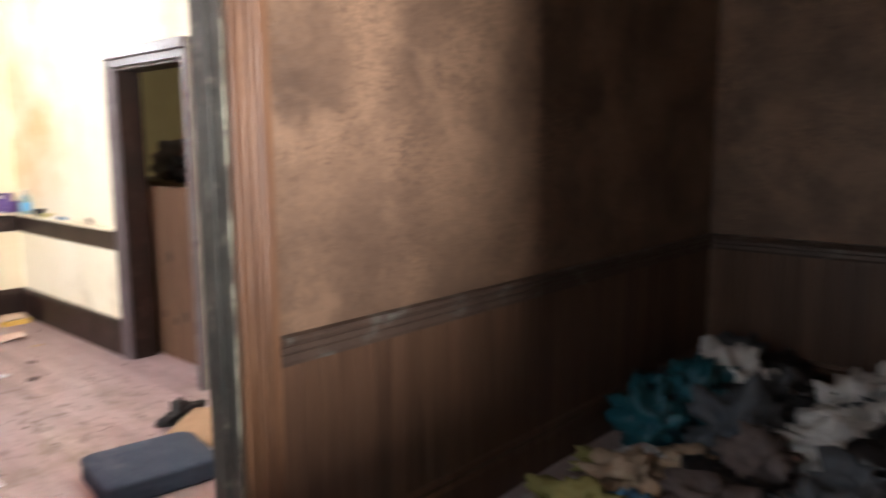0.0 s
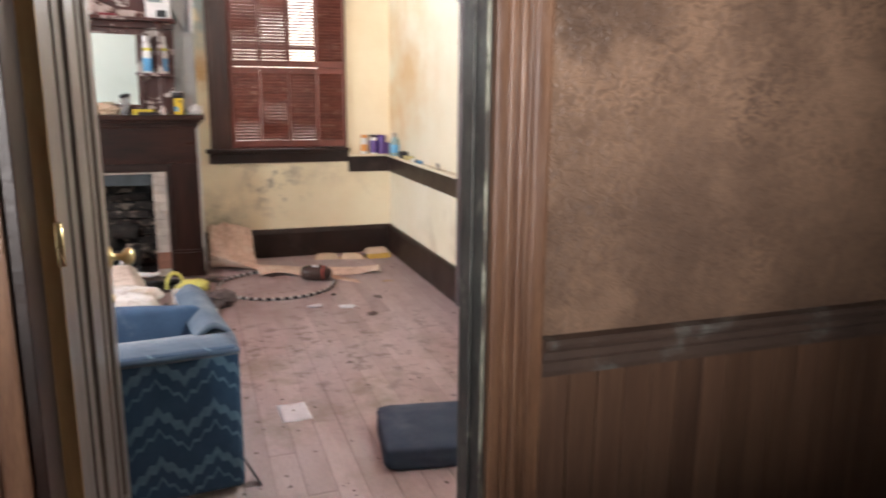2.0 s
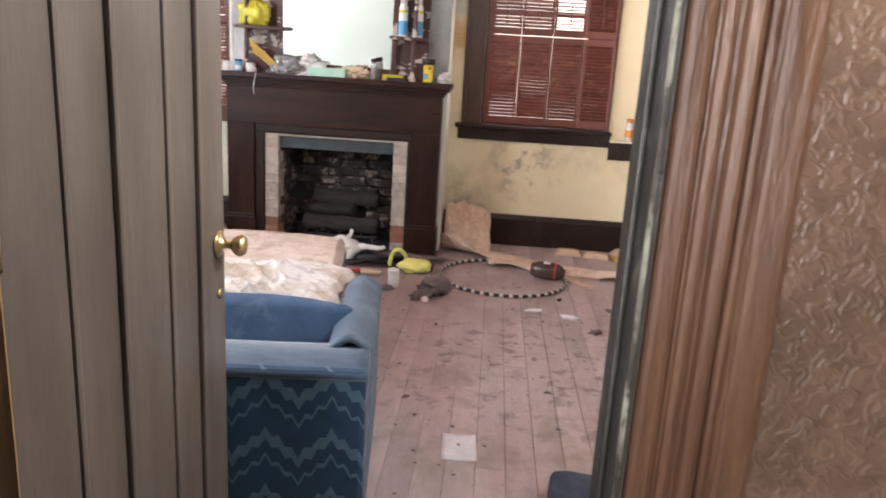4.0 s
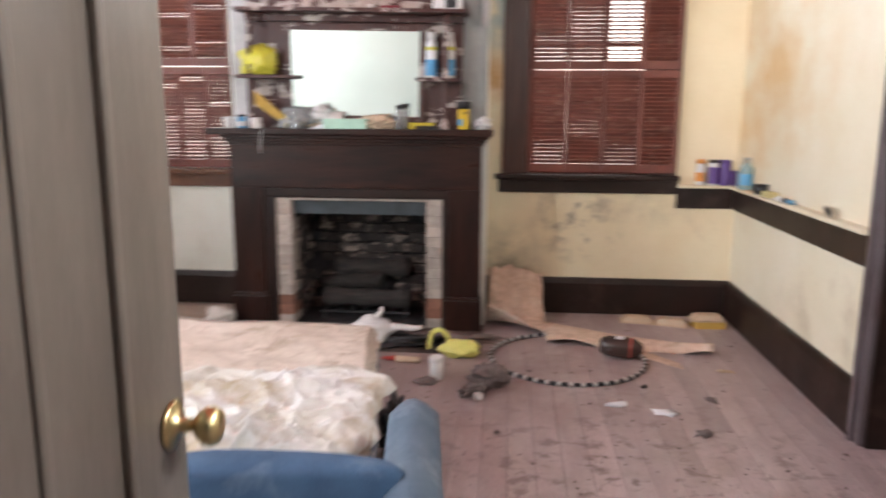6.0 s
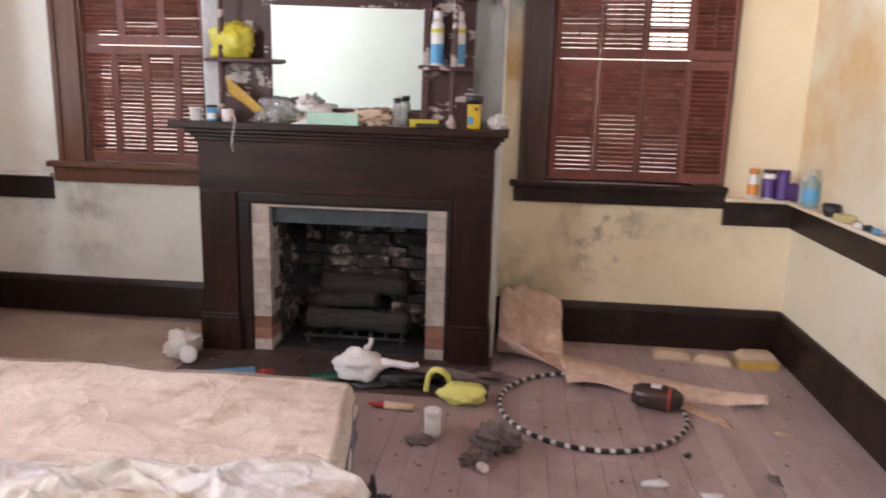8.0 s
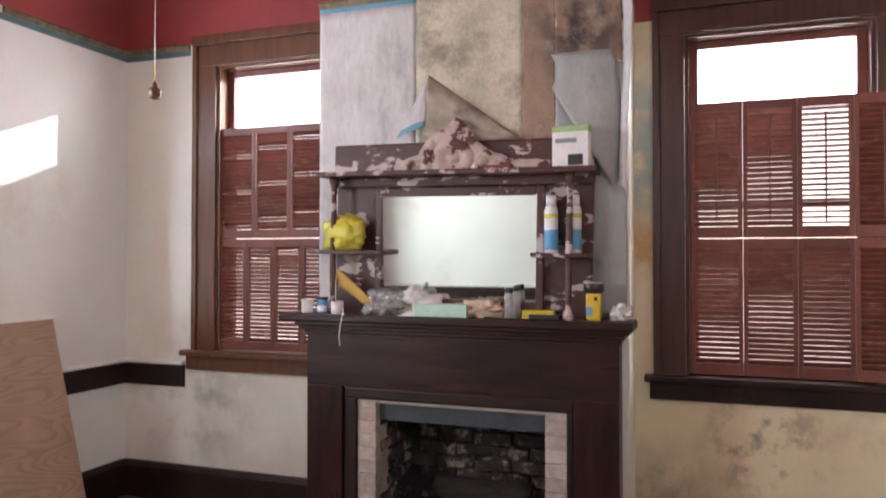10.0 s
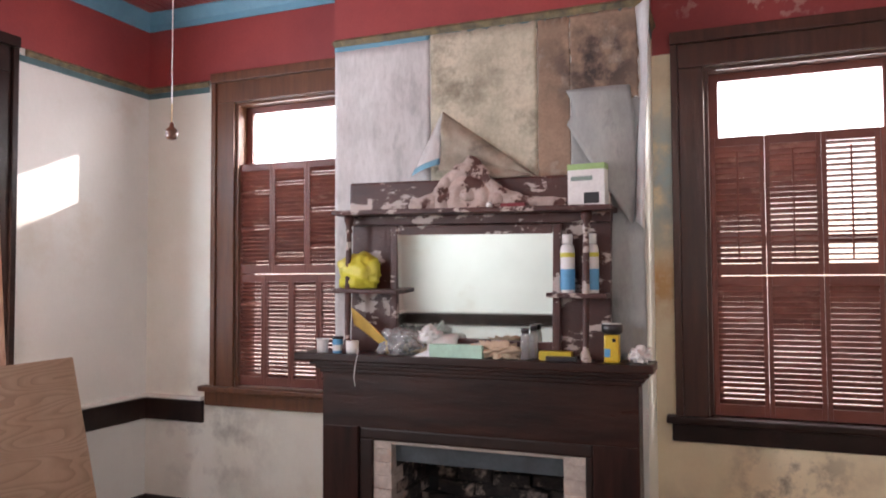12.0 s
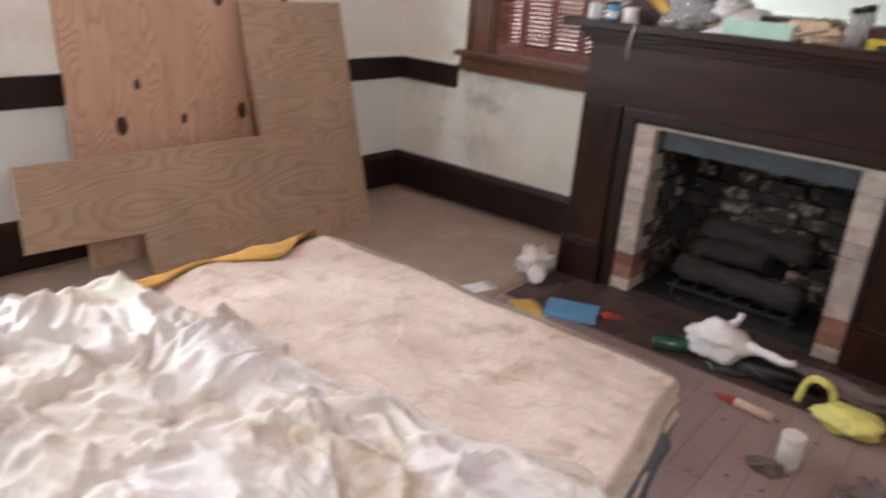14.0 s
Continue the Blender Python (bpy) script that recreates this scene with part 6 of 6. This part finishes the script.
# a small loose knob, filed under trinkets
single("white_trinket", lathe(bmesh.new(), [(0.012, 0), (0.016, 0.01), (0.012, 0.026), (0.004, 0.03)], 14), M_wht, "small white knob on the top shelf", "trinket", (0.155, 0.06, ZS + 0.712))

# ---- on the wall ledge ----
Z2 = 0.918
vial("lotion_bottle", (2.28, 0.555, Z2), 0.03, 0.17, M_wht, M_org, "white bottle with an orange cap and band", 0.8, band=M_org)
for x, r in ((2.365, 0.034), (2.44, 0.036)):
    pc = thing("purple_can", "purple labelled can with a dark lid", "can", (x, 0.555, Z2), group="purple cans on the ledge")
    part("body", lathe(bmesh.new(), [(r * 0.95, 0), (r, 0.004), (r, 0.145), (r * 0.95, 0.148)], 20), M_wht if x < 2.4 else M_pur, pc)
    part("label", lathe(bmesh.new(), [(r * 1.015, 0.012), (r * 1.015, 0.12)], 20, None, False), M_pur, pc)
    part("lid", lathe(bmesh.new(), [(r * 1.0, 0.148), (r * 1.0, 0.165), (r * 0.9, 0.168)], 20), M_blk if x < 2.4 else M_pur, pc)
# a loose plastic lid, though its category says saucer
single("purple_saucer", lathe(bmesh.new(), [(0.05, 0), (0.052, 0.004), (0.052, 0.010), (0.048, 0.014)], 22, pose(0, 0, 0.052, 80, 0, 30)), M_pur, "round purple plastic lid standing on edge", "saucer", (2.478, 0.49, Z2))
vial("pump_bottle", (2.49, 0.27, Z2), 0.038, 0.20, M_aqua, M_clear, "pale aqua bottle with a clear pump top", 0.5, "pump", M_blulab)
vial("pump_bottle", (2.495, 0.36, Z2), 0.033, 0.15, M_aqua, M_wht, "pale aqua bottle with a white cap", 0.5)
single("dark_bowl", lathe(bmesh.new(), [(0.025, 0), (0.04, 0.02), (0.042, 0.06), (0.036, 0.06), (0.03, 0.02)], 18), M_blk, "dark plastic cup on the ledge", "cup", (2.485, -0.02, Z2))
single("sponge", one((-0.03, -0.045, 0), (0.03, 0.045, 0.035), 0.008), plain("faded_sponge", (0.58, 0.52, 0.25), 0.9), "faded yellow sponge on the ledge", "sponge", (2.488, -0.17, Z2), 10)
for i, y in enumerate((-0.33, -0.41, -0.50)):
    single("trinket", clump(bmesh.new(), (0.025, 0.04, 0.02), 80 + i, 0.6, 4, 2), (M_wht, M_blk, M_pad)[i], "small plastic trinket on the ledge", "trinket", (2.487, y, Z2))
gs = thing("sunglasses", "black folded sunglasses on the ledge", "glasses", (2.485, -0.95, Z2), 80)
for x in (-0.035, 0.035):
    part("lens", lathe(bmesh.new(), [(0.026, 0), (0.026, 0.004)], 16, pose(x, 0, 0.022, 75, 0, 0)), M_blk, gs)
part("frame", tube(bmesh.new(), [(-0.065, 0, 0.03), (0, -0.006, 0.034), (0.065, 0, 0.03)], 0.004, 6), M_blk, gs)

# ---- pull cord ----
pc = thing("pull_cord", "white ceiling pull cord with a turned wooden acorn", "cord", (-1.53, -0.20, 2.405))
part("cord", tube(bmesh.new(), [(0, 0, 0.19), (0, 0, 0.6), (0.002, 0, 1.1)], 0.003, 6), M_wht, pc)
bm = bmesh.new()
for k in range(14):
    bmesh.ops.create_icosphere(bm, subdivisions=1, radius=0.004, matrix=Matrix.Translation((0, 0, 0.095 + k * 0.0072)))
part("bead_chain", bm, M_brass, pc)
part("acorn", lathe(bmesh.new(), [(0.008, 0), (0.026, 0.006), (0.031, 0.02), (0.030, 0.032), (0.033, 0.036), (0.033, 0.048), (0.026, 0.058), (0.012, 0.07), (0.012, 0.082), (0.006, 0.095)], 20), M_brown, pc, "turned wooden acorn")

# ---- junk in the side room ----
for i, (x, y, sz, mm, lab) in enumerate(((3.15, -1.15, (0.14, 0.16, 0.16), M_blk, "dark lumpy plastic bag on the cabinet"), (3.25, -1.5, (0.18, 0.2, 0.22), M_ragm, "grey bundle on the cabinet"), (3.30, -0.8, (0.2, 0.25, 0.25), M_ragm, "grey bundle on the cabinet"), (3.2, -1.8, (0.15, 0.12, 0.12), M_tan, "pale bag on the cabinet"), (3.35, -1.25, (0.15, 0.2, 0.36), M_blk, "tall dark cloth bundle on the cabinet"))):
    single("garment_heap", clump(bmesh.new(), sz, 90 + i, 0.5, 3), mm, lab, "clothing", (x, y, 1.20))
carton("blue_poster_board", (4.96, -1.35, 1.3), (0.04, 0.6, 0.9), 0, M_pad, "faded blue poster board against the far wall", "poster")

M_jean = plain("faded_denim", (0.05, 0.07, 0.10), 0.9, 0.4)
for k, (y, mm) in enumerate(((-1.72, M_ragm), (-1.70, M_jean), (-1.74, M_blk), (-1.71, M_ragm), (-1.73, M_jean))):
    bm = bmesh.new()
    pillow(bm, (-0.16, -0.20, 0.0), (0.16, 0.20, 0.058), 0.2, 200 + k, cuts=6)
    single("folded_cloth", bm, mm, "folded dark garment in a pile on the cabinet", "clothes", (3.30, y, 1.41 + 0.056 * k), 6 * math.sin(k * 2.1), group="pile of folded garments")

# ---- rubbish heap in the hall ----
M_teal2 = plain("teal_bag", (0.02, 0.13, 0.17), 0.4)
M_gry = plain("grey_cloth", (0.12, 0.14, 0.16), 0.9, 0.4)
M_olv = plain("olive_plastic", (0.40, 0.38, 0.14), 0.5)
rh = random.Random(21)
kinds = [(M_wht, "crumpled white plastic bag", "bag"), (M_gry, "grey heap of clothing", "clothes"), (M_blk, "black rubbish bag", "bag"), (M_olv, "olive plastic wrapper", "wrapper"),
         (M_tan, "crumpled tan paper", "paper"), (M_teal2, "teal plastic bag", "bag"), (M_pad, "blue plastic wrapper", "wrapper"), (M_ragm, "brown cloth bundle", "cloth")]
spots = [(2.45, -4.82, 0), (2.62, -4.95, 3), (2.80, -4.85, 0), (2.72, -5.12, 6), (3.0, -4.95, 4), (3.1, -4.78, 3), (3.2, -4.90, 0), (3.45, -4.85, 5), (3.75, -4.90, 5), (3.9, -4.85, 2), (4.1, -5.0, 0), (4.0, -5.2, 1), (4.3, -5.3, 2), (4.5, -5.1, 2), (4.55, -5.6, 0),
         (3.6, -5.2, 1), (3.4, -5.35, 7), (3.15, -5.3, 2), (2.95, -5.35, 7), (3.7, -5.55, 0), (3.9, -5.65, 0), (3.35, -5.75, 1), (3.55, -5.95, 2), (4.2, -5.75, 1), (4.4, -6.1, 2), (4.0, -6.1, 7), (3.1, -5.7, 1), (2.75, -5.4, 7), (3.75, -4.75, 2), (4.25, -4.8, 2), (4.6, -4.85, 1), (2.3, -4.75, 3), (2.5, -5.15, 0), (3.3, -5.1, 4), (4.35, -5.5, 0), (3.8, -6.4, 1), (4.5, -6.5, 0)]
for i, (x, y, k) in enumerate(spots):
    s = rh.uniform(0.10, 0.19) * (1.25 if x > 3.3 else 1)
    ext = (0.14 if x > 3.3 else 0.0)
    single("rubbish_" + kinds[k][2], clump(bmesh.new(), (s * rh.uniform(0.9, 1.4), s * rh.uniform(0.8, 1.2), s * rh.uniform(0.6, 1.0) + ext * 0.8), 120 + i, 0.55, 3.5, 4), kinds[k][0], kinds[k][1] + " in the hall heap", kinds[k][2], (x, y, 0), rh.uniform(0, 360), "rubbish heap in the hall")
bx = carton("white_carton", (3.72, -5.75, 0.02), (0.26, 0.2, 0.24), 25, M_wht, "white carton with a grey round mark", "box")
part("round_mark", lathe(bmesh.new(), [(0.06, 0), (0.06, 0.002)], 18, pose(-0.02, -0.1005, 0.12, 90, 0, 0)), M_gry, bx)

# ---- floors: boards last ----
floor = thing("floor", "dusty reddish floorboards with gaps", "floor", (0, 0, -0.02), kind="structure")
part("subfloor", one((XL - WT, YF - 0.16, -0.03), (5.0, YB + WT, -0.012)), M_black, floor)
rnd = random.Random(11)
pm = {}
x = XL
PWD = 0.112
while x < XR - 0.01:
    w = min(PWD, XR - x)
    cuts = [YF - 0.15] + sorted(rnd.uniform(*q) for q in rnd.choice((((-3.9, 0.2),), ((-3.9, -2.4), (-1.6, 0.2))))) + [YB]
    for a, b in zip(cuts, cuts[1:]):
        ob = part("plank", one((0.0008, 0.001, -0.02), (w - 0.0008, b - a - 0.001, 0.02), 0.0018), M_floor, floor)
        ob.matrix_basis = Matrix.Translation((x, a, rnd.uniform(-0.0012, 0.0012)))
    x += PWD
fs = thing("floor_side_room", "dim floorboards of the side room", "floor", (XR, 0, -0.02), kind="structure")
part("boards", one((0.0, -2.5, -0.015), (2.6, 0.5, 0.019)), M_floor, fs)
fh = thing("floor_hall", "dark dusty hall floorboards", "floor", (0, 0, -0.02), kind="structure")
bm = bmesh.new()
x = HX0
while x < HX1:
    box(bm, (x + 0.0015, HY0, -0.02), (x + 0.110, YF - 0.1505, 0.0195))
    x += 0.112
part("boards", bm, M_floor, fh)
